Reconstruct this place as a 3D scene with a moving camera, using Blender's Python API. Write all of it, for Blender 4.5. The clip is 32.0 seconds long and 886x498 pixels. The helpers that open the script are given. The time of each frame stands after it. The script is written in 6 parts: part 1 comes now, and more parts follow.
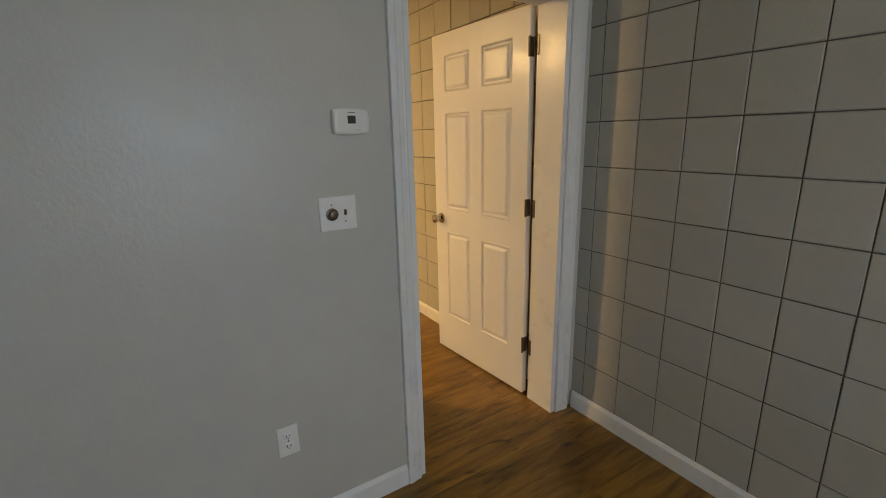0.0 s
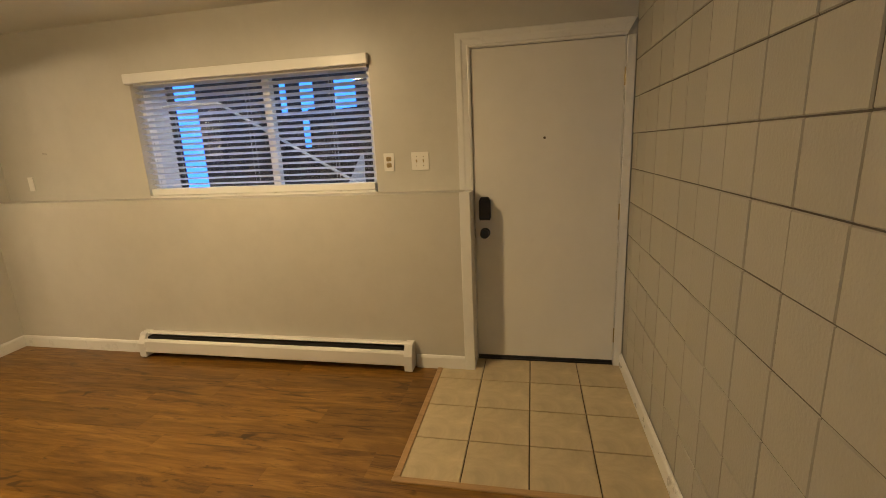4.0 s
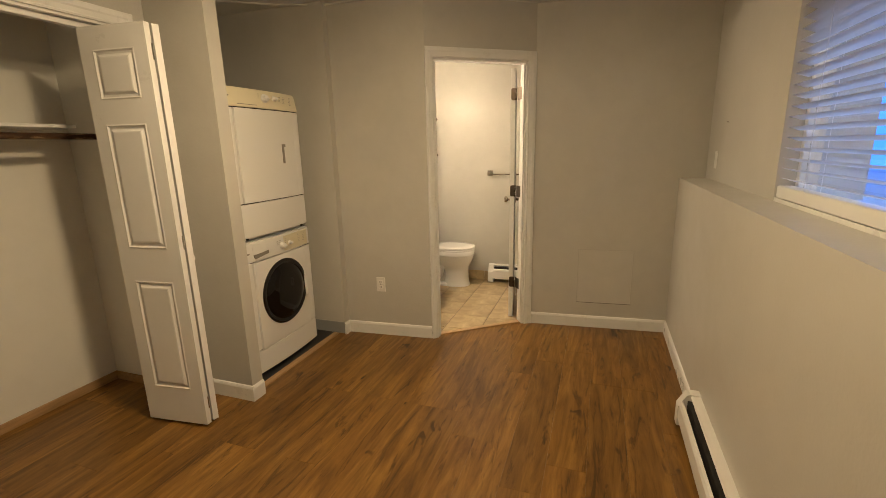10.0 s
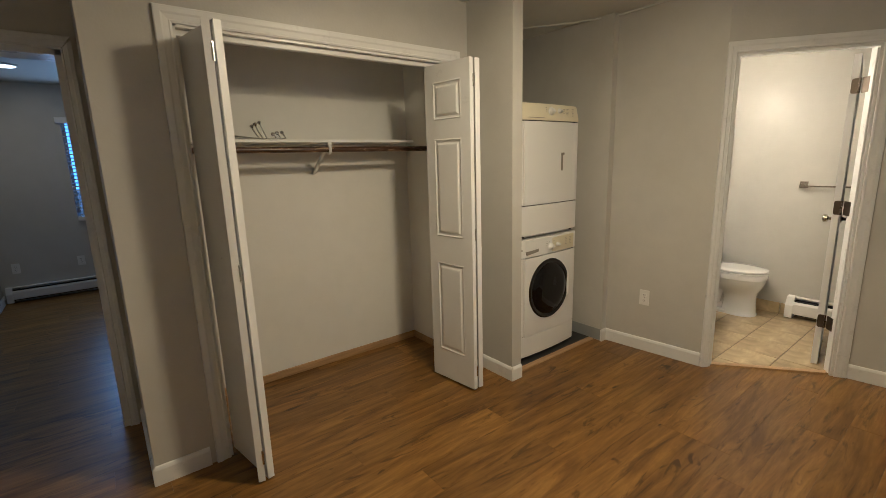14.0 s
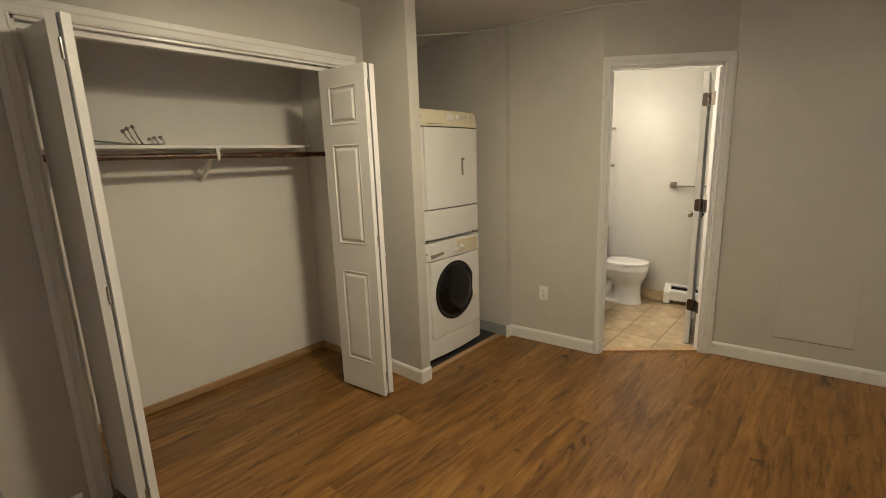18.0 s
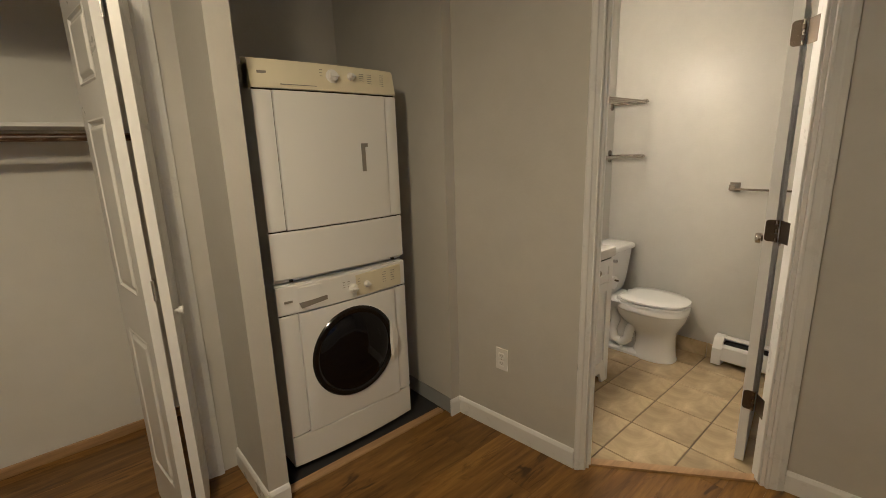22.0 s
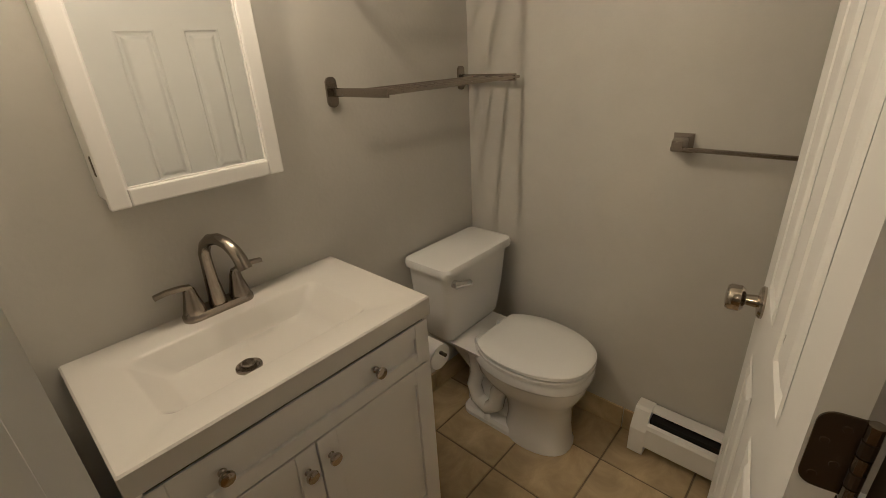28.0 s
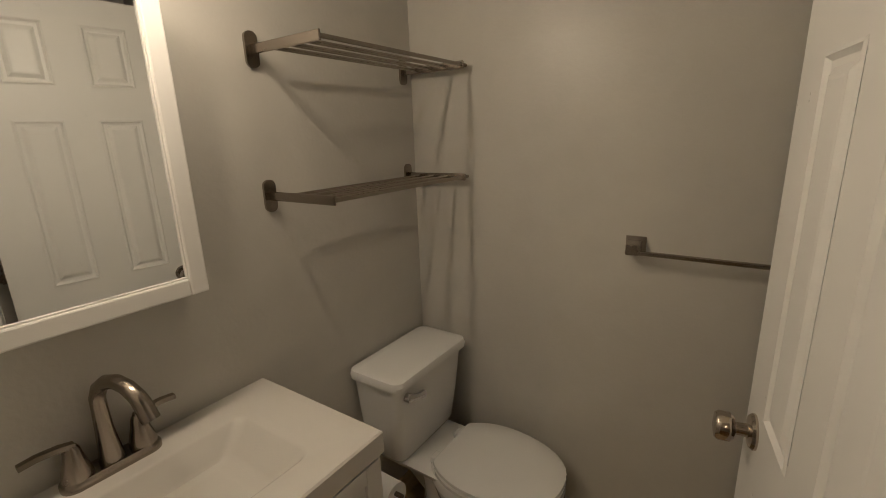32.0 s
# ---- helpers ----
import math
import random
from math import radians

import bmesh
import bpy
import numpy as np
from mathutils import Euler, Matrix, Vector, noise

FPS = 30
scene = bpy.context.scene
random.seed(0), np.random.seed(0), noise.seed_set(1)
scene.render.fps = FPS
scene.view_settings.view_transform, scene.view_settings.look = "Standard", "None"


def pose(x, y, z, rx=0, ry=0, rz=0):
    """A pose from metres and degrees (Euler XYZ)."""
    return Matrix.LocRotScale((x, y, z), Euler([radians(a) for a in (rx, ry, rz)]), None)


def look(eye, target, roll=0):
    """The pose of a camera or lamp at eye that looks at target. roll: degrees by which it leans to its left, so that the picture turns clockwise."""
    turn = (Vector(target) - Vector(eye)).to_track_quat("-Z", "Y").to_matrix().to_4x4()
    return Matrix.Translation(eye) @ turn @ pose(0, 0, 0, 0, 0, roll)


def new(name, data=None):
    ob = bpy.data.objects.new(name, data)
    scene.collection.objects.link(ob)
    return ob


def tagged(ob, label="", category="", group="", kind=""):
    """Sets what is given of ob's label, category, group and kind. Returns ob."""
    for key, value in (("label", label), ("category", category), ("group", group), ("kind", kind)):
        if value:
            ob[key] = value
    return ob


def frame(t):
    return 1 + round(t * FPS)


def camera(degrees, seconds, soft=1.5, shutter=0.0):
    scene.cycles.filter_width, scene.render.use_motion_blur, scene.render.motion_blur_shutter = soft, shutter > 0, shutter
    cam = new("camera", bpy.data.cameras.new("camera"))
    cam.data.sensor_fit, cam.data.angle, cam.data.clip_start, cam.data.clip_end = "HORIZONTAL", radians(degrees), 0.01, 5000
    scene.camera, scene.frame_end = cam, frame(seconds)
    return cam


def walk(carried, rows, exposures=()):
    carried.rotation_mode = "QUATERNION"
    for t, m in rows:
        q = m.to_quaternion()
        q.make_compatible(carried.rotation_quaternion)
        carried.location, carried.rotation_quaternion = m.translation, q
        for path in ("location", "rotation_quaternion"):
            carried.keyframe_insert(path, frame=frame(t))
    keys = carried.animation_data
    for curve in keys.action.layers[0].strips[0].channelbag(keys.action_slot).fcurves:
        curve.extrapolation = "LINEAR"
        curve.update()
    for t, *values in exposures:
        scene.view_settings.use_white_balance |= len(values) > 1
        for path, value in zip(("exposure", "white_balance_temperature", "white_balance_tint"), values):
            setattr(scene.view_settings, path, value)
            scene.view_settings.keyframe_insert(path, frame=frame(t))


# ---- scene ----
cam = camera(90.0, 32.0, 0.8)
PATH = [
    (0, (0.218, 0.471, 1.454), (1.259, 2.105, 0.957), -1.3),
    (0.5, (0.543, 0.76, 1.453), (1.437, 2.483, 0.974), -1.5),
    (1, (0.833, 1.038, 1.446), (1.546, 2.843, 0.962), -1.2),
    (1.5, (1.083, 1.38, 1.461), (1.573, 3.254, 0.962), -0.6),
    (2, (1.272, 1.678, 1.441), (1.41, 3.607, 0.934), -0.6),
    (2.5, (1.349, 2.019, 1.45), (1.235, 3.953, 0.95), -1.0),
    (3, (1.352, 2.296, 1.465), (1.102, 4.218, 0.974), -1.6),
    (3.5, (1.379, 2.616, 1.468), (1.032, 4.532, 1.01), -2.3),
    (5.5, (1.324, 3.507, 1.478), (0.662, 5.344, 1.044), -1.7),
    (6, (1.369, 3.708, 1.487), (0.401, 5.399, 1.037), -1.9),
    (6.5, (1.355, 3.96, 1.451), (0.154, 5.494, 1.0), -1.9),
    (7, (1.318, 4.244, 1.429), (-0.15, 5.525, 0.978), -1.9),
    (7.5, (1.254, 4.496, 1.419), (-0.462, 5.421, 0.97), -1.9),
    (8, (1.106, 4.732, 1.431), (-0.753, 5.322, 0.989), -1.6),
    (8.5, (1.035, 4.889, 1.45), (-0.904, 5.115, 1.014), -1.2),
    (9, (0.952, 5.005, 1.45), (-0.994, 4.891, 1.004), -1.1),
    (9.5, (0.824, 5.034, 1.448), (-1.087, 4.663, 0.991), -1.3),
    (10, (0.807, 5.059, 1.453), (-1.03, 4.409, 0.999), -1.3),
    (10.5, (0.834, 5.105, 1.461), (-0.886, 4.185, 1.018), -1.3),
    (11, (0.876, 5.124, 1.467), (-0.729, 4.012, 1.034), -1.2),
    (11.5, (0.9, 5.128, 1.462), (-0.623, 3.902, 1.038), -1.3),
    (12, (0.914, 5.114, 1.459), (-0.544, 3.815, 1.027), -1.4),
    (12.5, (0.931, 5.109, 1.442), (-0.444, 3.723, 1.012), -1.4),
    (13, (0.953, 5.091, 1.441), (-0.336, 3.622, 1.012), -1.5),
    (13.5, (0.966, 5.093, 1.442), (-0.259, 3.566, 1.029), -1.6),
    (14, (0.967, 5.082, 1.461), (-0.233, 3.531, 1.066), -1.7),
    (14.5, (0.965, 5.088, 1.464), (-0.229, 3.528, 1.089), -1.8),
    (16.5, (0.94, 5.104, 1.468), (-0.326, 3.599, 1.108), -2.4),
    (17, (0.925, 5.128, 1.465), (-0.41, 3.685, 1.095), -2.3),
    (17.5, (0.915, 5.141, 1.471), (-0.492, 3.773, 1.087), -2.2),
    (18, (0.899, 5.15, 1.478), (-0.566, 3.847, 1.082), -2.0),
    (18.5, (0.876, 5.155, 1.474), (-0.625, 3.897, 1.07), -2.2),
    (19, (0.831, 5.157, 1.464), (-0.673, 3.905, 1.053), -2.6),
    (19.5, (0.693, 5.117, 1.463), (-0.802, 3.857, 1.044), -3.0),
    (20, (0.467, 5.045, 1.483), (-1.01, 3.761, 1.072), -3.0),
    (20.5, (0.25, 5.043, 1.473), (-1.194, 3.718, 1.075), -2.8),
    (21, (-0.009, 4.981, 1.47), (-1.427, 3.631, 1.063), -2.7),
    (21.5, (-0.29, 4.9, 1.475), (-1.663, 3.51, 1.046), -2.1),
    (22, (-0.587, 4.855, 1.454), (-1.869, 3.386, 1.01), -1.8),
    (22.5, (-0.84, 4.761, 1.431), (-2.018, 3.21, 0.974), -1.8),
    (23, (-1.068, 4.738, 1.45), (-2.127, 3.108, 0.979), -2.3),
    (23.5, (-1.349, 4.735, 1.458), (-2.377, 3.09, 0.973), -2.4),
    (24, (-1.605, 4.668, 1.472), (-2.746, 3.103, 0.973), -2.2),
    (24.5, (-1.828, 4.586, 1.469), (-3.061, 3.095, 0.963), -2.2),
    (25, (-1.982, 4.492, 1.497), (-3.302, 3.084, 0.973), -2.0),
    (25.5, (-2.136, 4.407, 1.487), (-3.498, 3.034, 0.977), -1.6),
    (27.5, (-2.297, 4.344, 1.479), (-3.697, 3.072, 0.831), -2.6),
    (28, (-2.294, 4.35, 1.44), (-3.633, 3.098, 0.64), -3.3),
    (28.5, (-2.293, 4.35, 1.407), (-3.57, 3.126, 0.475), -4.1),
    (29, (-2.283, 4.358, 1.385), (-3.519, 3.145, 0.383), -4.6),
    (29.5, (-2.273, 4.36, 1.384), (-3.514, 3.145, 0.392), -4.5),
    (30, (-2.268, 4.357, 1.395), (-3.545, 3.131, 0.464), -3.9),
    (30.5, (-2.261, 4.346, 1.436), (-3.613, 3.102, 0.644), -3.1),
    (31, (-2.253, 4.331, 1.479), (-3.686, 3.097, 0.829), -2.5),
    (31.5, (-2.273, 4.287, 1.497), (-3.785, 3.103, 0.941), -2.2),
    (32, (-2.381, 4.23, 1.502), (-3.98, 3.137, 1.002), -1.9),
]
walk(cam, [(t, look(eye, target, roll)) for t, eye, target, roll in PATH], [(0.0, 1.16, 8350, 11), (1.0, 0.85, 8500, 11), (1.5, 0.62, 9200, 10), (2.0, 0.38, 10000, 6), (2.5, 0.2, 8800, 4), (3.0, 0.15, 7000, 5), (3.5, 0.1, 6500, 8), (6.0, -0.07, 5600, 12), (7.5, -0.28, 5650, 11), (9.0, -0.2, 6000, 11), (10.0, -0.1, 5800, 12), (13.0, -0.13, 4900, 10), (20.0, -0.1, 4900, 9), (21.0, -0.45, 4900, 10), (22.0, -0.5, 5000, 11), (23.0, -0.48, 5000, 12), (24.5, -0.97, 5000, 12), (27.5, -1.45, 5250, 12), (29.5, -1.31, 5300, 12), (31.0, -1.2, 5200, 13), (31.5, -1.75, 5250, 13), (32.0, -1.87, 5300, 13)])


# ---- world and lamps ----
world = bpy.data.worlds.new("evening_sky")
scene.world = world
world.use_nodes = True
_nt = world.node_tree
_sky = _nt.nodes.new("ShaderNodeTexSky")
_sky.sky_type = "NISHITA"
_sky.sun_disc = False
_sky.sun_elevation = radians(50)
_sky.sun_rotation = radians(0)
_nt.links.new(_sky.outputs[0], _nt.nodes["Background"].inputs[0])
_nt.nodes["Background"].inputs[1].default_value = 0.15

_sun = bpy.data.lights.new("sky_sun", "SUN")
_sun.energy, _sun.angle, _sun.color = 2.2, radians(40), (0.50, 0.68, 1.0)
new("sky_sun", _sun).matrix_basis = pose(0, 20, 24, -40, 0, 0)

LAMP_WARM = (1.0, 0.70, 0.35)


def point_lamp(name, place, watts, radius, colour):
    data = bpy.data.lights.new(name, "POINT")
    data.energy, data.shadow_soft_size, data.color = watts, radius, colour
    ob = new(name, data)
    ob.matrix_basis = pose(*place)
    return ob


def area_lamp(name, m, watts, size, colour, shape="DISK", size_y=None):
    data = bpy.data.lights.new(name, "AREA")
    data.energy, data.shape, data.size, data.color = watts, shape, size, colour
    if size_y:
        data.size_y = size_y
    ob = new(name, data)
    ob.matrix_basis = m
    return ob


area_lamp("ceiling_lamp_main", pose(-0.42, 4.22, 2.322), 34, 0.2, LAMP_WARM)
point_lamp("ceiling_lamp_rim", (-0.42, 4.22, 2.25), 20, 0.07, LAMP_WARM)
area_lamp("ceiling_lamp_bedroom", pose(1.46, -0.76, 2.405), 3.6, 0.15, LAMP_WARM)
for _i in range(3):
    point_lamp("vanity_bulb", (-2.86 + 0.2 * _i, 3.42, 1.94), 10.5, 0.014, (1.0, 0.73, 0.43))
    area_lamp("vanity_globe", pose(-2.86 + 0.2 * _i, 3.425, 1.93, 25, 0, 0), 3.2, 0.05, (1.0, 0.73, 0.43))
# daylight of the bedroom window
area_lamp("bedroom_daylight", pose(0.46, -1.72, 1.46, 90, 0, 0), 12.8, 1.35, (0.55, 0.745, 1.0), "RECTANGLE", 1.1)


# ---- materials ----
def mat(name, colour, rough=0.5, metal=0.0, spec=0.5):
    m = bpy.data.materials.new(name)
    m.use_nodes = True
    b = m.node_tree.nodes["Principled BSDF"]
    b.inputs["Base Color"].default_value = (*colour, 1)
    b.inputs["Roughness"].default_value = rough
    b.inputs["Metallic"].default_value = metal
    b.inputs["Specular IOR Level"].default_value = spec
    return m


def nodes(m):
    return m.node_tree.nodes, m.node_tree.links, m.node_tree.nodes["Principled BSDF"]


def noise_tex(m, scale, detail=3.0, rough=0.5, stretch=None, coord="Object", distortion=0.0):
    n, l, b = nodes(m)
    tc = n.new("ShaderNodeTexCoord")
    out = tc.outputs[coord]
    if stretch:
        mp = n.new("ShaderNodeMapping")
        mp.inputs["Scale"].default_value = stretch
        l.new(out, mp.inputs["Vector"])
        out = mp.outputs[0]
    t = n.new("ShaderNodeTexNoise")
    t.inputs["Scale"].default_value, t.inputs["Detail"].default_value, t.inputs["Roughness"].default_value = scale, detail, rough
    t.inputs["Distortion"].default_value = distortion
    l.new(out, t.inputs["Vector"])
    return t


def ramp(m, fac, stops):
    n, l, b = nodes(m)
    r = n.new("ShaderNodeValToRGB")
    e = r.color_ramp.elements
    while len(e) < len(stops):
        e.new(0.5)
    for el, (p, c) in zip(e, stops):
        el.position, el.color = p, (*c, 1) if len(c) == 3 else c
    l.new(fac, r.inputs[0])
    return r


def mix(m, a, b_, fac, mode="MIX"):
    n, l, b = nodes(m)
    x = n.new("ShaderNodeMix")
    x.data_type, x.blend_type = "RGBA", mode
    for sock, v in ((x.inputs["Factor"], fac), (x.inputs[6], a), (x.inputs[7], b_)):
        if isinstance(v, (int, float)):
            sock.default_value = v
        elif isinstance(v, tuple):
            sock.default_value = (*v, 1)
        else:
            l.new(v, sock)
    return x.outputs[2]


def bump(m, height, strength=0.3, distance=0.002, after=None):
    n, l, b = nodes(m)
    bp = n.new("ShaderNodeBump")
    bp.inputs["Strength"].default_value, bp.inputs["Distance"].default_value = strength, distance
    l.new(height, bp.inputs["Height"])
    if after:
        l.new(after.outputs[0], bp.inputs["Normal"])
    l.new(bp.outputs[0], b.inputs["Normal"])
    return bp


def paint(name, colour, rough, grain=160.0, grain_h=0.0009, strength=0.35, stain=0.07, spec=0.4):
    """Painted plaster or wood: roller grain, a coarser unevenness and faint stains."""
    m = mat(name, colour, rough, 0, spec)
    n, l, b = nodes(m)
    big = noise_tex(m, 1.3, 4, 0.6)
    low = tuple(c * (1 - stain) for c in colour)
    high = tuple(min(1, c * (1 + stain * 0.5)) for c in colour)
    c1 = ramp(m, big.outputs[0], [(0.3, low), (0.7, high)])
    mid = noise_tex(m, 9.0, 5, 0.65)
    c2 = ramp(m, mid.outputs[0], [(0.25, (1 - stain * 0.6,) * 3), (0.6, (1, 1, 1))])
    l.new(mix(m, c1.outputs[0], c2.outputs[0], 1.0, "MULTIPLY"), b.inputs["Base Color"])
    fine = noise_tex(m, grain, 2, 0.5)
    b1 = bump(m, fine.outputs[0], strength, grain_h)
    bump(m, mid.outputs[0], 0.08, 0.002, b1)
    rr = ramp(m, mid.outputs[0], [(0.3, (rough - 0.06,) * 3), (0.7, (rough + 0.08,) * 3)])
    l.new(rr.outputs[0], b.inputs["Roughness"])
    return m


WALL = paint("wall_paint_greige", (0.558, 0.543, 0.497), 0.36, 75, 0.0024, 0.30, 0.07)
CEIL = paint("ceiling_paint", (0.69, 0.685, 0.63), 0.6, 90, 0.003, 0.5, 0.05)
CLOSET = paint("closet_paint", (0.79, 0.78, 0.73), 0.5, 150, 0.0012, 0.35, 0.05)
TRIM = paint("trim_gloss_white", (0.78, 0.78, 0.76), 0.3, 60, 0.0006, 0.25, 0.05)
DOORW = paint("door_white", (0.80, 0.80, 0.78), 0.33, 60, 0.0005, 0.2, 0.04)
SHUT = paint("front_door_paint", (0.76, 0.745, 0.70), 0.38, 70, 0.0005, 0.2, 0.05)
ENAMEL = mat("appliance_enamel", (0.78, 0.78, 0.76), 0.3)
bump(ENAMEL, noise_tex(ENAMEL, 260, 2).outputs[0], 0.12, 0.0003)
CREAM = paint("aged_cream_plastic", (0.745, 0.69, 0.51), 0.42, 120, 0.0002, 0.1, 0.06)
PLATE = mat("ivory_plate", (0.80, 0.79, 0.75), 0.35)
GLOSSWHITE = mat("glossy_white_plastic", (0.76, 0.75, 0.72), 0.28)
PORC = mat("porcelain", (0.82, 0.82, 0.80), 0.08)
MARBLE = mat("cultured_marble", (0.63, 0.61, 0.565), 0.2)
CABINET = paint("cabinet_white", (0.80, 0.79, 0.76), 0.35, 80, 0.0003, 0.15, 0.03)
BLACK = mat("matt_black", (0.012, 0.012, 0.013), 0.35)
SOCKET = mat("aged_brown_socket", (0.34, 0.25, 0.11), 0.45)
# near-black that paints the shade inside gaps, slots and holes
GAP_SHADE = mat("gap_shade", (0.015, 0.014, 0.013), 0.8)
RUBBER = mat("dark_vinyl", (0.03, 0.03, 0.032), 0.5)
BRASSY = mat("aged_brass", (0.45, 0.36, 0.20), 0.35, 1.0)
SLAT = mat("blind_slat_white", (0.84, 0.85, 0.88), 0.4)
_sn, _sl, _sb = nodes(SLAT)
_tr = _sn.new("ShaderNodeBsdfTranslucent")
_tr.inputs[0].default_value = (0.85, 0.87, 0.92, 1)
_mx = _sn.new("ShaderNodeMixShader")
_mx.inputs[0].default_value = 0.5
_sl.new(_sb.outputs[0], _mx.inputs[1])
_sl.new(_tr.outputs[0], _mx.inputs[2])
_sl.new(_mx.outputs[0], _sn["Material Output"].inputs[0])
PANEL = paint("access_panel_paint", (0.565, 0.55, 0.505), 0.5, 150, 0.0008, 0.3, 0.05)


def metal_mat(name, colour, rough):
    m = mat(name, colour, rough, 1.0)
    n, l, b = nodes(m)
    t = noise_tex(m, 25, 3, 0.6)
    r = ramp(m, t.outputs[0], [(0.3, (rough - 0.03,) * 3), (0.75, (rough + 0.04,) * 3)])
    l.new(r.outputs[0], b.inputs["Roughness"])
    return m


NICKEL = metal_mat("brushed_nickel", (0.32, 0.283, 0.24), 0.24)
PULLM = metal_mat("polished_nickel", (0.46, 0.41, 0.35), 0.13)
CHROME = metal_mat("chrome", (0.7, 0.7, 0.7), 0.12)
HINGE = metal_mat("worn_hinge_metal", (0.13, 0.105, 0.08), 0.42)
HEATER = paint("heater_enamel", (0.74, 0.73, 0.70), 0.35, 90, 0.0003, 0.2, 0.06)


def glass_mat(name, colour=(1, 1, 1), rough=0.0):
    m = mat(name, colour, rough)
    n, l, b = nodes(m)
    b.inputs["Transmission Weight"].default_value = 1.0
    b.inputs["IOR"].default_value = 1.45
    return m


GLASS = glass_mat("window_glass")
MIRROR = mat("mirror_silver", (0.86, 0.88, 0.88), 0.015, 1.0)
SMOKED = mat("smoked_glass", (0.003, 0.003, 0.0045), 0.03, 0, 0.32)
GLOSSBLACK = mat("glossy_black_plastic", (0.006, 0.006, 0.007), 0.14)


def emit(name, colour, strength):
    m = mat(name, colour, 0.5)
    n, l, b = nodes(m)
    b.inputs["Emission Color"].default_value = (*colour, 1)
    b.inputs["Emission Strength"].default_value = strength
    return m


BULB = emit("lamp_glow", (1.0, 0.8, 0.5), 3.0)


def plank_mat():
    """Vinyl plank: long grain, dark cracks and knots, each plank of its own tone."""
    m = mat("oak_vinyl_plank", (0.3, 0.16, 0.07), 0.36)
    n, l, b = nodes(m)
    tc = n.new("ShaderNodeTexCoord")
    info = n.new("ShaderNodeObjectInfo")
    off = n.new("ShaderNodeVectorMath")
    off.operation = "MULTIPLY_ADD"
    comb = n.new("ShaderNodeCombineXYZ")
    for i in range(3):
        l.new(info.outputs["Random"], comb.inputs[i])
    off.inputs[1].default_value = (37.0, 53.0, 11.0)
    l.new(comb.outputs[0], off.inputs[0])
    l.new(tc.outputs["Object"], off.inputs[2])

    def tex(scale, stretch, detail, rough, dist=0.0):
        mp = n.new("ShaderNodeMapping")
        mp.inputs["Scale"].default_value = stretch
        l.new(off.outputs[0], mp.inputs["Vector"])
        t = n.new("ShaderNodeTexNoise")
        t.inputs["Scale"].default_value, t.inputs["Detail"].default_value = scale, detail
        t.inputs["Roughness"].default_value, t.inputs["Distortion"].default_value = rough, dist
        l.new(mp.outputs[0], t.inputs["Vector"])
        return t

    grain = tex(6, (0.55, 6.0, 1), 5, 0.6, 0.8)
    broad = tex(2.2, (0.6, 4.6, 1), 6, 0.66, 1.3)
    crack = tex(2.6, (0.75, 5.6, 1), 7, 0.68, 1.6)
    knot = tex(4.5, (1.1, 3.2, 1), 2, 0.5, 0.7)
    base = ramp(m, broad.outputs[0], [(0.29, (0.10, 0.044, 0.007)), (0.5, (0.21, 0.106, 0.018)), (0.71, (0.325, 0.18, 0.035))])
    fine = ramp(m, grain.outputs[0], [(0.34, (0.72, 0.68, 0.64)), (0.6, (1.06, 1.05, 1.04))])
    c = mix(m, base.outputs[0], fine.outputs[0], 0.8, "MULTIPLY")
    dark = ramp(m, crack.outputs[0], [(0.36, (0.08, 0.055, 0.04)), (0.40, (0.48, 0.40, 0.34)), (0.45, (1, 1, 1))])
    c = mix(m, c, dark.outputs[0], 0.6, "MULTIPLY")
    spot = ramp(m, knot.outputs[0], [(0.25, (0.2, 0.14, 0.1)), (0.32, (1, 1, 1))])
    c = mix(m, c, spot.outputs[0], 0.9, "MULTIPLY")
    tone = ramp(m, info.outputs["Random"], [(0.0, (0.84, 0.83, 0.82)), (1.0, (1.12, 1.11, 1.10))])
    c = mix(m, c, tone.outputs[0], 1.0, "MULTIPLY")
    l.new(c, b.inputs["Base Color"])
    r = ramp(m, grain.outputs[0], [(0.3, (0.42,) * 3), (0.7, (0.29,) * 3)])
    l.new(r.outputs[0], b.inputs["Roughness"])
    bump(m, grain.outputs[0], 0.25, 0.0006)
    return m


PLANK = plank_mat()


def tile_mat(name, colour, spread, rough):
    m = mat(name, colour, rough)
    n, l, b = nodes(m)
    t = noise_tex(m, 5, 6, 0.65, None, "Object", 0.6)
    lo = tuple(c * (1 - spread) for c in colour)
    hi = tuple(min(1, c * (1 + spread * 0.6)) for c in colour)
    r = ramp(m, t.outputs[0], [(0.3, lo), (0.68, hi)])
    info = n.new("ShaderNodeObjectInfo")
    tone = ramp(m, info.outputs["Random"], [(0, (0.93, 0.92, 0.91)), (1, (1.05, 1.05, 1.04))])
    l.new(mix(m, r.outputs[0], tone.outputs[0], 1.0, "MULTIPLY"), b.inputs["Base Color"])
    f = noise_tex(m, 60, 3)
    bump(m, f.outputs[0], 0.2, 0.0006)
    return m


TILE = tile_mat("entry_ceramic_tile", (0.55, 0.46, 0.30), 0.24, 0.36)
BTILE = tile_mat("bath_ceramic_tile", (0.53, 0.42, 0.25), 0.34, 0.24)
WTILE = tile_mat("shower_tile", (0.72, 0.74, 0.76), 0.05, 0.15)
BGROUT = paint("bath_grout_brown", (0.19, 0.145, 0.095), 0.85, 90, 0.001, 0.4, 0.2)
GROUT = paint("grout_brown", (0.14, 0.11, 0.08), 0.85, 90, 0.001, 0.4, 0.2)


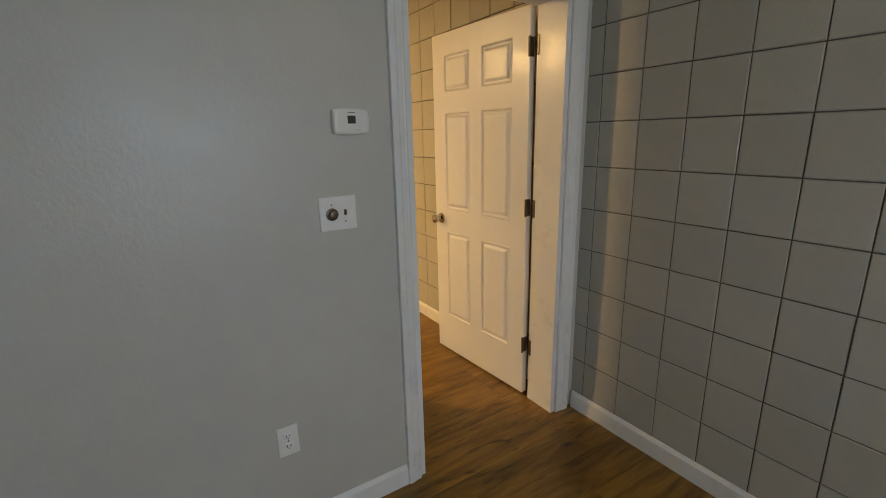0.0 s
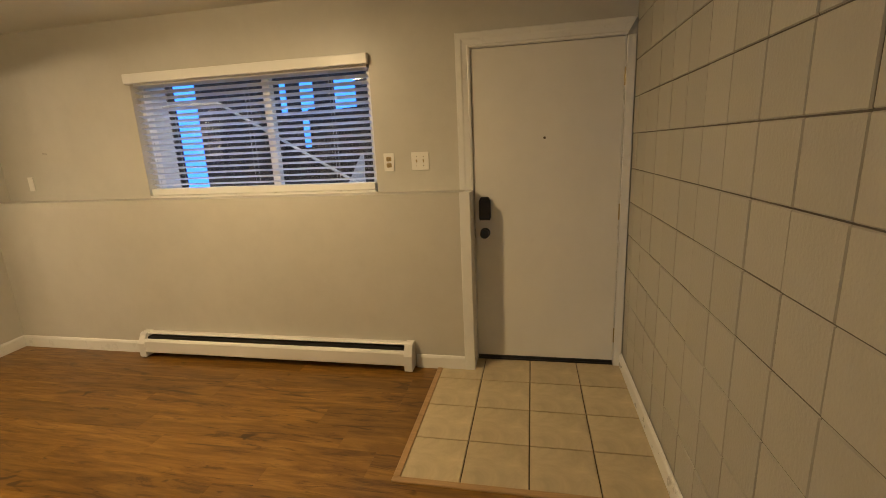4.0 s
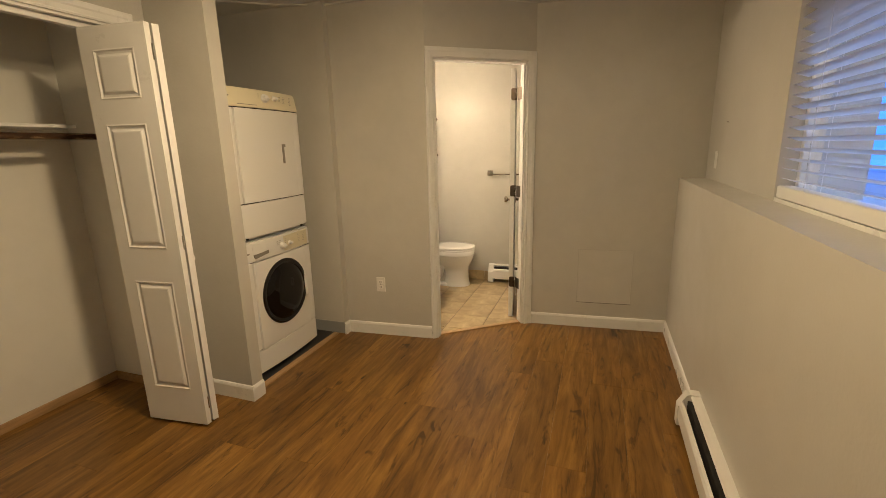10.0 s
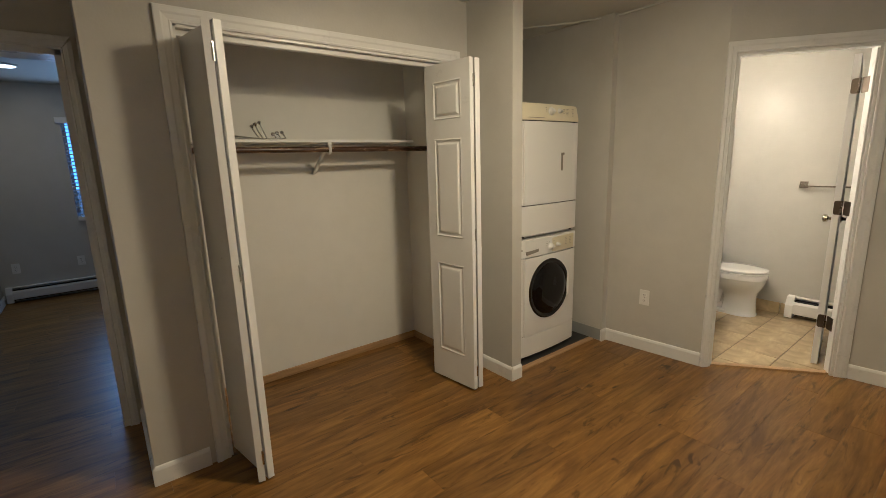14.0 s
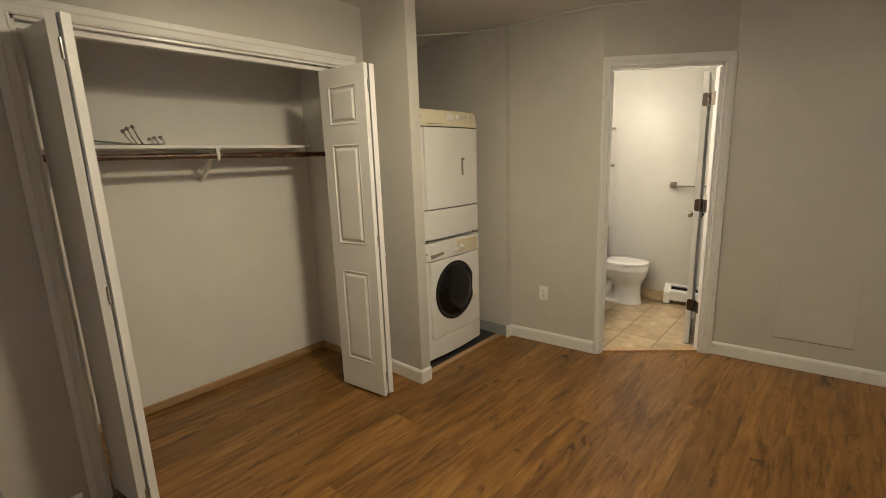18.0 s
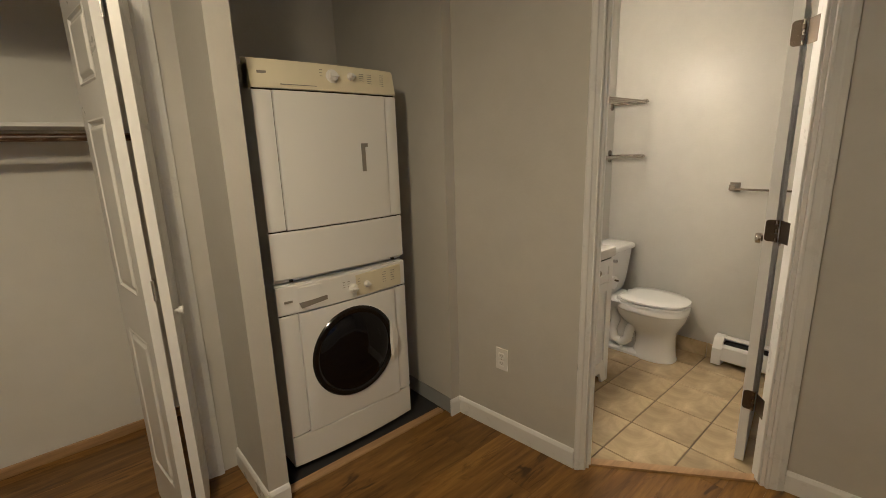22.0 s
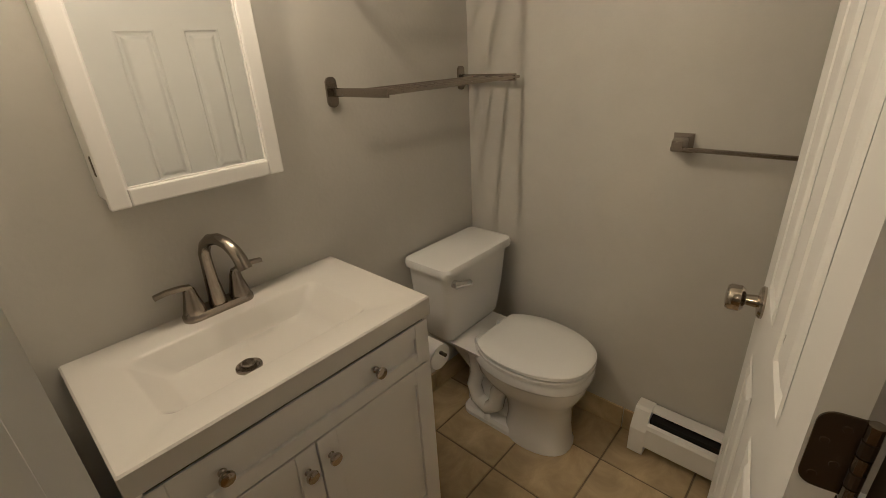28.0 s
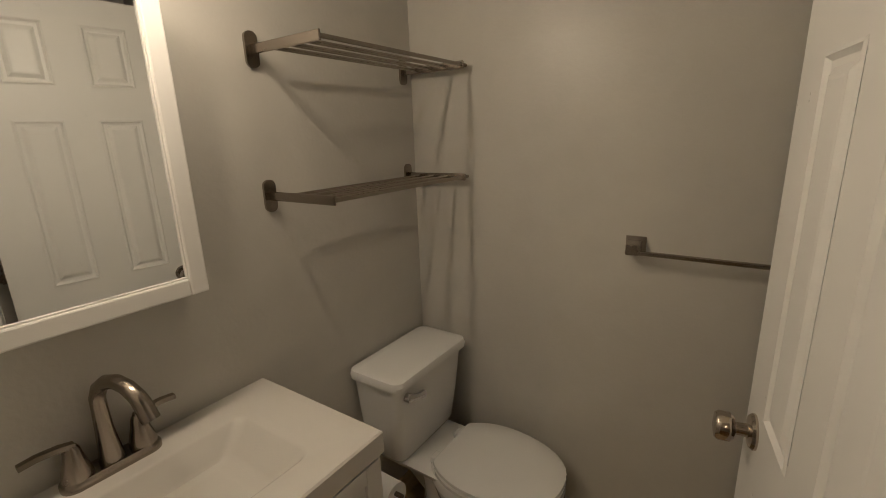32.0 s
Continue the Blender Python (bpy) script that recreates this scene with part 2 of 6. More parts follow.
def block_mat():
    m = paint("painted_block", (0.46, 0.445, 0.385), 0.45, 95, 0.003, 0.6, 0.10)
    n, l, b = nodes(m)
    src = b.inputs["Base Color"].links[0].from_socket
    info = n.new("ShaderNodeObjectInfo")
    tone = ramp(m, info.outputs["Random"], [(0, (0.93, 0.93, 0.93)), (1, (1.05, 1.05, 1.05))])
    l.new(mix(m, src, tone.outputs[0], 1.0, "MULTIPLY"), b.inputs["Base Color"])
    return m


BLOCK = block_mat()
MORTAR = paint("block_joint", (0.17, 0.155, 0.13), 0.8, 60, 0.004, 0.8, 0.5)


def wood(name, colour, rough, stretch=(1.2, 14, 14), dark=0.5):
    m = mat(name, colour, rough)
    n, l, b = nodes(m)
    t = noise_tex(m, 3, 6, 0.65, stretch, "Object", 0.5)
    r = ramp(m, t.outputs[0], [(0.3, tuple(c * dark for c in colour)), (0.65, colour)])
    l.new(r.outputs[0], b.inputs["Base Color"])
    bump(m, t.outputs[0], 0.2, 0.001)
    return m


PINE = wood("pine_strip", (0.47, 0.30, 0.14), 0.5, (1.2, 14, 14), 0.65)
RODWOOD = mat("dark_worn_rod", (0.05, 0.022, 0.01), 0.35)
_rn = noise_tex(RODWOOD, 2.2, 5, 0.7, (4, 22, 22), "Object", 0.6)
_rc = ramp(RODWOOD, _rn.outputs[0], [(0.35, (0.025, 0.011, 0.006)), (0.57, (0.075, 0.032, 0.013)), (0.63, (0.34, 0.24, 0.14))])
RODWOOD.node_tree.links.new(_rc.outputs[0], RODWOOD.node_tree.nodes["Principled BSDF"].inputs["Base Color"])
DECK = wood("weathered_deck_wood", (0.06, 0.05, 0.047), 0.75)
SOIL = paint("yard_ground", (0.10, 0.10, 0.09), 0.9, 20, 0.02, 0.8, 0.3)


# ---- building helpers ----
def link_mesh(name, bm, material, smooth=False):
    me = bpy.data.meshes.new(name)
    bmesh.ops.recalc_face_normals(bm, faces=bm.faces)
    bm.to_mesh(me)
    bm.free()
    for mm in material if isinstance(material, (list, tuple)) else (material,):
        me.materials.append(mm)
    if smooth:
        for p in me.polygons:
            p.use_smooth = True
        me.set_sharp_from_angle(angle=radians(35))
    return new(name, me)


def thing(name, m, label, category, group=""):
    ob = new(name)
    ob.empty_display_size = 0.1
    ob.matrix_basis = m
    return tagged(ob, label, category, group)


def part(name, bm, material, parent, label="", smooth=False):
    ob = link_mesh(name, bm, material, smooth)
    ob.parent = parent
    if label:
        tagged(ob, label)
    return ob


def solid(name, bm, material, label, category, kind="structure", smooth=False):
    return tagged(link_mesh(name, bm, material, smooth), label, category, "", kind)


def add_box(bm, x0, x1, y0, y1, z0, z1, bevel=0.0, seg=1):
    vs = [bm.verts.new((x, y, z)) for x in (x0, x1) for y in (y0, y1) for z in (z0, z1)]
    idx = ((0, 1, 3, 2), (4, 6, 7, 5), (0, 4, 5, 1), (2, 3, 7, 6), (0, 2, 6, 4), (1, 5, 7, 3))
    fs = [bm.faces.new([vs[i] for i in f]) for f in idx]
    if bevel:
        es = list({e for f in fs for e in f.edges})
        bmesh.ops.bevel(bm, geom=es, offset=bevel, segments=seg, affect="EDGES", profile=0.5)
    return bm


def box(x0, x1, y0, y1, z0, z1, bevel=0.0, seg=1):
    return add_box(bmesh.new(), min(x0, x1), max(x0, x1), min(y0, y1), max(y0, y1), min(z0, z1), max(z0, z1), bevel, seg)


def tube_along(bm, pts, radius, seg=10, caps=True):
    """A round bar through the given points."""
    rings, n = [], len(pts)
    pts = [Vector(p) for p in pts]
    rads = radius if isinstance(radius, (list, tuple)) else [radius] * n
    ref = None
    for i, p in enumerate(pts):
        d = (pts[min(i + 1, n - 1)] - pts[max(i - 1, 0)]).normalized()
        if ref is None:
            ref = d.orthogonal().normalized()
        else:
            ref = (ref - d * ref.dot(d)).normalized()
        side = d.cross(ref)
        rings.append([bm.verts.new(p + (ref * math.cos(a) + side * math.sin(a)) * rads[i]) for a in [2 * math.pi * k / seg for k in range(seg)]])
    for a, b_ in zip(rings, rings[1:]):
        for k in range(seg):
            bm.faces.new((a[k], a[(k + 1) % seg], b_[(k + 1) % seg], b_[k]))
    if caps:
        bm.faces.new(rings[0][::-1])
        bm.faces.new(rings[-1])
    return bm


def tube(pts, radius, seg=10, caps=True):
    return tube_along(bmesh.new(), pts, radius, seg, caps)


def loft(rings, close=True):
    """A skin over rings of equally many points."""
    bm = bmesh.new()
    vs = [[bm.verts.new(p) for p in r] for r in rings]
    k = len(vs[0])
    for a, b_ in zip(vs, vs[1:]):
        for i in range(k):
            bm.faces.new((a[i], a[(i + 1) % k], b_[(i + 1) % k], b_[i]))
    if close:
        bm.faces.new(vs[0][::-1])
        bm.faces.new(vs[-1])
    return bm


def disc_stack(levels, axis="z", seg=24, at=(0, 0, 0)):
    """A turned body: levels of (distance along the axis, radius)."""
    rings = []
    for h, r in levels:
        ring = []
        for k in range(seg):
            a = 2 * math.pi * k / seg
            u, v = r * math.cos(a), r * math.sin(a)
            p = {"z": (u, v, h), "y": (u, h, v), "x": (h, u, v)}[axis]
            ring.append((p[0] + at[0], p[1] + at[1], p[2] + at[2]))
        rings.append(ring)
    return loft(rings)


def wall(name, p0, p1, thick, z0, z1, holes, material, label, mats=None):
    """A straight wall from p0 to p1, its body on the left of that way; holes: (u0, u1, z0, z1) along it."""
    p0, p1 = Vector(p0), Vector(p1)
    d = (p1 - p0).normalized()
    nrm = Vector((-d.y, d.x))
    length = (p1 - p0).length
    us = sorted({0.0, length, *[h[0] for h in holes], *[h[1] for h in holes]})
    zs = sorted({z0, z1, *[h[2] for h in holes], *[h[3] for h in holes]})
    us, zs = [u for u in us if 0 <= u <= length], [z for z in zs if z0 <= z <= z1]
    full = lambda i, j: 0 <= i < len(us) - 1 and 0 <= j < len(zs) - 1 and not any(
        h[0] - 1e-6 <= us[i] and us[i + 1] <= h[1] + 1e-6 and h[2] - 1e-6 <= zs[j] and zs[j + 1] <= h[3] + 1e-6 for h in holes)
    bm = bmesh.new()
    cache = {}

    def v(i, j, s):
        if (i, j, s) not in cache:
            q = p0 + d * us[i] + nrm * (thick * s)
            cache[(i, j, s)] = bm.verts.new((q.x, q.y, zs[j]))
        return cache[(i, j, s)]

    for i in range(len(us) - 1):
        for j in range(len(zs) - 1):
            if not full(i, j):
                continue
            for s in (0, 1):
                bm.faces.new((v(i, j, s), v(i + 1, j, s), v(i + 1, j + 1, s), v(i, j + 1, s)))
            for (a, b_), nb in ((((i, j), (i, j + 1)), (i - 1, j)), (((i + 1, j), (i + 1, j + 1)), (i + 1, j)), (((i, j), (i + 1, j)), (i, j - 1)), (((i, j + 1), (i + 1, j + 1)), (i, j + 1))):
                if not full(*nb):
                    bm.faces.new((v(*a, 0), v(*b_, 0), v(*b_, 1), v(*a, 1)))
    return solid(name, bm, material, label, "wall")


def along(p0, p1, profile, closed_ends=True):
    """A moulding: profile of (out, z) drawn from p0 to p1, out to the right of that way."""
    p0, p1 = Vector(p0), Vector(p1)
    d = (p1 - p0).normalized()
    out = Vector((d.y, -d.x))
    return loft([[(q.x + out.x * o, q.y + out.y * o, z) for o, z in profile] for q in (p0, p1)])


BASE_H = 0.095


def baseboard(p0, p1, label="white painted baseboard with a rounded top edge", material=None):
    pr = [(0.0, 0.0), (0.013, 0.0), (0.013, BASE_H - 0.018), (0.010, BASE_H - 0.010), (0.006, BASE_H - 0.003), (0.0, BASE_H)]
    return solid("baseboard", along(p0, p1, pr), material or TRIM, label, "baseboard")


def bars(parent, name, spots, material, label=""):
    """Small plain bars that stand for print too small to read: (x0, x1, y0, y1, z0, z1)."""
    for s in spots:
        part(name, box(*s), material, parent, label)


# ---- plan ----
XB = 1.955          # face of the block wall
YN_LOW, YN_UP, LEDGE = 5.603, 5.77, 1.19   # window wall: lower and upper face, ledge height
H = 2.43
YT0, YT1 = 1.925, 2.105    # wall between bedroom and main room
XP = 0.932          # passage wall
YC = 2.79           # closet front wall
XPIL = -1.05        # pillar by the closet
A0 = (-2.118, 3.205)  # inner corner beside the laundry alcove
AX = -2.058           # side wall of the alcove
A1 = (-2.18, 3.90)   # left end of the bathroom door wall
A2 = (-2.70, 4.575)   # right end of it
A3 = (-2.795, 5.603)  # corner with the window wall
YM, XW = 3.17, -3.76  # bathroom: mirror wall, far wall
BF = 0.008            # bathroom floor

# ---- structure: walls, ceilings ----
wall("wall_window_lower", (-2.95, YN_LOW), (0.945, YN_LOW), 0.40, 0, LEDGE, [], WALL, "greige painted lower wall with a ledge under the window")
wall("wall_window_upper", (-2.95, YN_UP), (2.2, YN_UP), 0.23, LEDGE, H,
     [(1.49, 3.30, LEDGE, 2.03), (3.95, 4.85, LEDGE, 2.045)], WALL, "greige painted upper wall with textured finish")
wall("wall_window_door_side", (0.945, YN_UP), (2.2, YN_UP), 0.23, 0, LEDGE, [(0.055, 0.955, 0, LEDGE)], WALL, "greige wall beside the front door")
wall("wall_block_backing", (2.2, 6.0), (2.2, -2.1), -0.240, -0.05, H, [], MORTAR, "mortar bed of the painted block wall")
wall("wall_bedroom_door", (-2.1, YT0), (XB + 0.02, YT0), YT1 - YT0, 0, H, [(3.1, 3.93, 0, 2.045)], WALL, "grey painted wall with a doorway")
wall("wall_passage", (XP, YT1), (XP, YC - 0.1), 0.10, 0, H, [], WALL, "greige painted passage wall")
wall("wall_closet_front", (XPIL, YC - 0.10), (XP, YC - 0.10), 0.10, 0, H, [(0.14, 1.66, 0, 2.06)], WALL, "greige wall above and beside the closet opening")
wall("wall_closet_back", (-1.15, 2.08), (0.90, 2.08), 0.03, 0, H, [], CLOSET, "pale painted closet back wall")
wall("wall_closet_left", (0.868, 2.11), (0.868, YC - 0.1), 0.006, 0, H, [], CLOSET, "pale closet side wall")
wall("wall_pillar", (XPIL, 2.11), (XPIL, 3.188), 0.085, 0, H, [], WALL, "greige end wall between closet and laundry")
wall("wall_closet_right", (-1.0, 2.11), (-1.0, YC - 0.1), 0.048, 0, H, [], CLOSET, "pale closet side wall")
wall("wall_alcove_back", (-2.4, 2.10), (-1.135, 2.10), 0.12, 0, H, [], WALL, "greige laundry alcove back wall")
wall("wall_alcove_side", (AX, A0[1]), (AX, 2.1), -0.10, 0, H, [], WALL, "greige laundry alcove side wall")
wall("wall_outlet", A1, A0, -0.10, 0, H, [], WALL, "greige wall with an outlet")
_dl = (Vector(A2) - Vector(A1)).length
_o0, _o1 = 0.05, _dl - 0.068
wall("wall_bathroom_door", A2, A1, -0.08, 0, H, [(_dl - _o1, _dl - _o0, 0, 2.04)], WALL, "greige diagonal wall with the bathroom doorway")
wall("wall_west", (-2.812, 5.80), A2, -0.10, 0, H, [], WALL, "greige painted end wall with an access panel")
wall("wall_bath_mirror", (-2.2, YM), (XW - 0.12, YM), 0.12, 0, H, [], WALL, "greige bathroom wall with mirror cabinet")
wall("wall_bath_far", (XW, YM), (XW, 5.7), 0.12, 0, H, [], WALL, "greige bathroom wall with towel bar")
wall("wall_bath_north", (XW - 0.12, 5.5), (-2.85, 5.5), 0.12, 0, H, [], WALL, "bathroom end wall")
wall("wall_bedroom_west", (-2.1, YT0), (-2.1, -1.9), -0.12, 0, H, [], WALL, "grey bedroom wall")
wall("wall_bedroom_south", (XB + 0.1, -1.8), (-2.2, -1.8), 0.2, 0, H, [(0.885, 2.3, 0.87, 2.05)], WALL, "grey bedroom wall with a window")
solid("ceiling", box(-4.0, 2.2, -2.05, 6.05, H, H + 0.12), CEIL, "off-white textured ceiling", "ceiling")
# sagging drywall tape line over the laundry and bathroom door
def ceiling_seam(points):
    bm = bmesh.new()
    tube_along(bm, points, 0.007, 6)
    return solid("ceiling_trim", bm, CEIL, "uneven ceiling edge with sagging drywall tape", "trim")


ceiling_seam([(-1.6, 2.35, H), (-2.0, 2.9, H - 0.004), (A0[0] + 0.02, A0[1], H - 0.014), (-2.12, 3.55, H - 0.002), (A1[0] + 0.01, A1[1], H - 0.006), (-2.4, 4.2, H), (A2[0] + 0.01, A2[1], H)])

# ---- floors ----
solid("floor_slab", box(-4.1, 2.3, -2.1, 6.1, -0.16, -0.008), GROUT, "subfloor under planks and tiles", "floor")
ENTRY = (0.775, XB - 0.013, 4.56, YN_UP)
main_floor = tagged(new("floor"), "mid-brown oak-look vinyl plank floor", "floor", "", "structure")
bed_floor = tagged(new("floor_bedroom"), "mid-brown oak-look vinyl plank floor", "floor", "", "structure")
_plank_cache = {}


def plank(parent, x0, x1, y0, y1):
    """One plank between joints, with eased edges."""
    key = (round(x1 - x0, 3), round(y1 - y0, 3))
    if key not in _plank_cache:
        g, a, b_ = 0.0002, key[0], key[1]
        lo = [(g, g), (a - g, g), (a - g, b_ - g), (g, b_ - g)]
        e = 0.0003
        hi = [(g + e, g + e), (a - g - e, g + e), (a - g - e, b_ - g - e), (g + e, b_ - g - e)]
        bm = loft([[(x, y, -0.008) for x, y in lo], [(x, y, -0.0007) for x, y in lo], [(x, y, 0.0) for x, y in hi]])
        me = bpy.data.meshes.new("plank")
        bmesh.ops.recalc_face_normals(bm, faces=bm.faces)
        bm.to_mesh(me)
        bm.free()
        me.materials.append(PLANK)
        _plank_cache[key] = me
    ob = new("plank", _plank_cache[key])
    ob.matrix_basis = pose(x0, y0, 0)
    ob.parent = parent
    return ob


def lay_planks(parent, x0, x1, y0, y1, cut=(), seed=1):
    rnd = random.Random(seed)
    w, ln = 0.18, 1.22
    y = y0
    while y < y1 - 0.004:
        ya, yb = y, min(y + w, y1)
        x = x0 - rnd.choice((0.0, 0.2, 0.41, 0.61, 0.82, 1.02))
        while x < x1 - 0.004:
            xa, xb = max(x, x0), min(x + ln, x1)
            x += ln
            spans = [(xa, xb)]
            for cx0, cx1, cy0, cy1 in cut:
                if yb > cy0 + 0.01 and ya < cy1 - 0.01:
                    nxt = []
                    for s0, s1 in spans:
                        if s1 <= cx0 or s0 >= cx1:
                            nxt.append((s0, s1))
                        else:
                            if s0 < cx0:
                                nxt.append((s0, cx0))
                            if s1 > cx1:
                                nxt.append((cx1, s1))
                    spans = nxt
            for s0, s1 in spans:
                if s1 - s0 > 0.02:
                    plank(parent, s0, s1, ya, yb)
        y = yb


# main room: rows meet the entry tiles at their front edge
lay_planks(main_floor, -1.15, XB, 2.0, 3.148, [], 3)
lay_planks(main_floor, -2.72, XB, 3.148, 4.535, [], 5)
lay_planks(main_floor, -2.85, ENTRY[0] - 0.03, 4.535, YN_LOW, [], 8)
lay_planks(bed_floor, -2.1, XB, -1.8, 2.0, [], 11)
solid("floor_alcove", box(AX, -1.135, 2.1, 3.10, -0.006, 0.004), RUBBER, "dark vinyl floor of the laundry alcove", "floor")
solid("floor_strip", box(AX + 0.014, -1.14, 3.10, 3.148, -0.004, 0.009, 0.004), PINE, "wooden transition strip at the laundry", "trim")
solid("entry_strip_front", box(ENTRY[0] - 0.03, XB - 0.01, 4.53, 4.563, -0.004, 0.009, 0.004), PINE, "wooden transition strip at the entry tiles", "trim")
solid("entry_strip_side", box(ENTRY[0] - 0.03, ENTRY[0] + 0.004, 4.565, YN_LOW, -0.004, 0.009, 0.004), PINE, "wooden transition strip at the entry tiles", "trim")


def tile_piece(w, d, h, cache={}):
    key = (round(w, 3), round(d, 3), h)
    if key not in cache:
        e = 0.0022
        bm = loft([[(0, 0, -0.008), (w, 0, -0.008), (w, d, -0.008), (0, d, -0.008)], [(0, 0, h - e), (w, 0, h - e), (w, d, h - e), (0, d, h - e)],
                   [(e, e, h), (w - e, e, h), (w - e, d - e, h), (e, d - e, h)]])
        me = bpy.data.meshes.new("tile")
        bmesh.ops.recalc_face_normals(bm, faces=bm.faces)
        bm.to_mesh(me)
        bm.free()
        cache[key] = me
    return cache[key]


def lay_tiles(parent, x0, x1, y0, y1, ox, oy, pitch, joint, h, material, clip=None):
    """Tiles on a grid; clip: a point and the way out of the tiled area, past which tiles are cut."""
    n0, n1 = math.floor((x0 - ox) / pitch), math.ceil((x1 - ox) / pitch)
    m0, m1 = math.floor((y0 - oy) / pitch), math.ceil((y1 - oy) / pitch)
    for i in range(n0, n1):
        for j in range(m0, m1):
            xa, xb = max(x0, ox + i * pitch + joint / 2), min(x1, ox + (i + 1) * pitch - joint / 2)
            ya, yb = max(y0, oy + j * pitch + joint / 2), min(y1, oy + (j + 1) * pitch - joint / 2)
            if xb - xa < 0.012 or yb - ya < 0.012:
                continue
            far = [(Vector(q) - Vector(clip[0])).dot(Vector(clip[1])) for q in ((xa, ya), (xb, ya), (xa, yb), (xb, yb))] if clip else [-1]
            if min(far) > -0.01:
                continue
            me = tile_piece(xb - xa, yb - ya, h)
            if max(far) > 0:
                cut = bmesh.new()
                cut.from_mesh(me)
                res = bmesh.ops.bisect_plane(cut, geom=cut.verts[:] + cut.edges[:] + cut.faces[:], plane_co=(clip[0][0] - xa, clip[0][1] - ya, 0), plane_no=(*clip[1], 0), clear_outer=True)
                me = bpy.data.meshes.new("tile")
                cut.to_mesh(me)
                cut.free()
            if not me.materials:
                me.materials.append(material)
            ob = new("tile", me)
            ob.matrix_basis = pose(xa, ya, 0)
            ob.parent = parent


entry_floor = tagged(new("floor_entry"), "cream ceramic entry tiles with dark grout", "floor", "", "structure")
lay_tiles(entry_floor, ENTRY[0] + 0.005, ENTRY[1], 4.565, 5.775, 1.055, 4.552, 0.305, 0.006, 0.004, TILE)
bath_floor = tagged(new("floor_bathroom"), "tan ceramic bathroom tiles with dark grout", "floor", "", "structure")


_way = Vector((A2[1] - A1[1], A1[0] - A2[0])).normalized()
_in = Vector(A1) - _way * 0.06
lay_tiles(bath_floor, XW, -2.25, YM, 4.62, -3.265, 3.635, 0.29, 0.006, BF, BTILE, (_in, _way))
lay_tiles(bath_floor, XW, -2.84, 4.62, 5.5, -3.265, 3.635, 0.29, 0.006, BF, BTILE)
_p, _q = Vector(A1), Vector(A2)
_sill = loft([[(v.x, v.y, z) for v in (_p - _way * 0.02, _q - _way * 0.02, _q - _way * 0.062, _p - _way * 0.062)] for z in (-0.004, BF + 0.002)])
solid("floor_threshold", _sill, PINE, "worn wooden threshold of the bathroom", "trim")
_bed = [(XW, YM), (-2.2, YM), (*(_p - _way * 0.06),), (*(_q - _way * 0.06),), (-2.84, 5.5), (XW, 5.5)]
solid("bath_grout", loft([[(*v, z) for v in _bed] for z in (-0.006, BF - 0.004)]), BGROUT, "dark grout bed of the bathroom floor", "floor")

# ---- baseboards ----
baseboard((A3[0], YN_LOW), (-1.60, YN_LOW))
baseboard((0.60, YN_LOW), (0.931, YN_LOW))
baseboard(A2, A3)
baseboard(A0, A1)
baseboard((AX + 0.013, A0[1]), (A0[0] + 0.004, A0[1]))
baseboard((XPIL, YC), (XPIL, 3.188 + 0.013))
baseboard((XPIL, 3.188), (XPIL - 0.085, 3.188))
baseboard((XP, YC), (0.70, YC))
baseboard((XP, YT1 + 0.02), (XP, YC + 0.013))
baseboard((XB - 0.005, YN_UP), (XB - 0.005, 2.1))
baseboard((XB - 0.005, 1.91), (XB - 0.005, -1.8))
baseboard((-2.1, YT0), (0.935, YT0))
solid("baseboard_closet", box(-1.0, 0.856, 2.11, 2.122, 0, 0.055, 0.003), PINE, "bare pine closet baseboard", "baseboard")
solid("baseboard_closet_side", box(-1.0, -0.988, 2.122, 2.69, 0, 0.055, 0.003), PINE, "bare pine closet baseboard", "baseboard")
solid("baseboard_alcove", box(AX, AX + 0.004, 2.2, A0[1] - 0.004, 0.004, 0.095), paint("grey_vinyl_base", (0.30, 0.31, 0.31), 0.5), "grey vinyl cove base in the alcove", "baseboard")
_bt = tagged(new("baseboard_bath"), "tan ceramic tile baseboard", "baseboard", "", "structure")
for _k in range(8):
    _y = YM + 0.46 + 0.293 * _k - 0.29
    _o = link_mesh("tile", box(XW + 0.001, XW + 0.011, max(_y + 0.002, YM + 0.001), _y + 0.291, BF, BF + 0.1, 0.002), BTILE)
    _o.parent = _bt
for _k in range(5):
    _x = XW + 0.012 + 0.3 * _k
    _o = link_mesh("tile", box(_x, _x + 0.298, YM + 0.001, YM + 0.011, BF, BF + 0.1, 0.002), BTILE)
    _o.parent = _bt


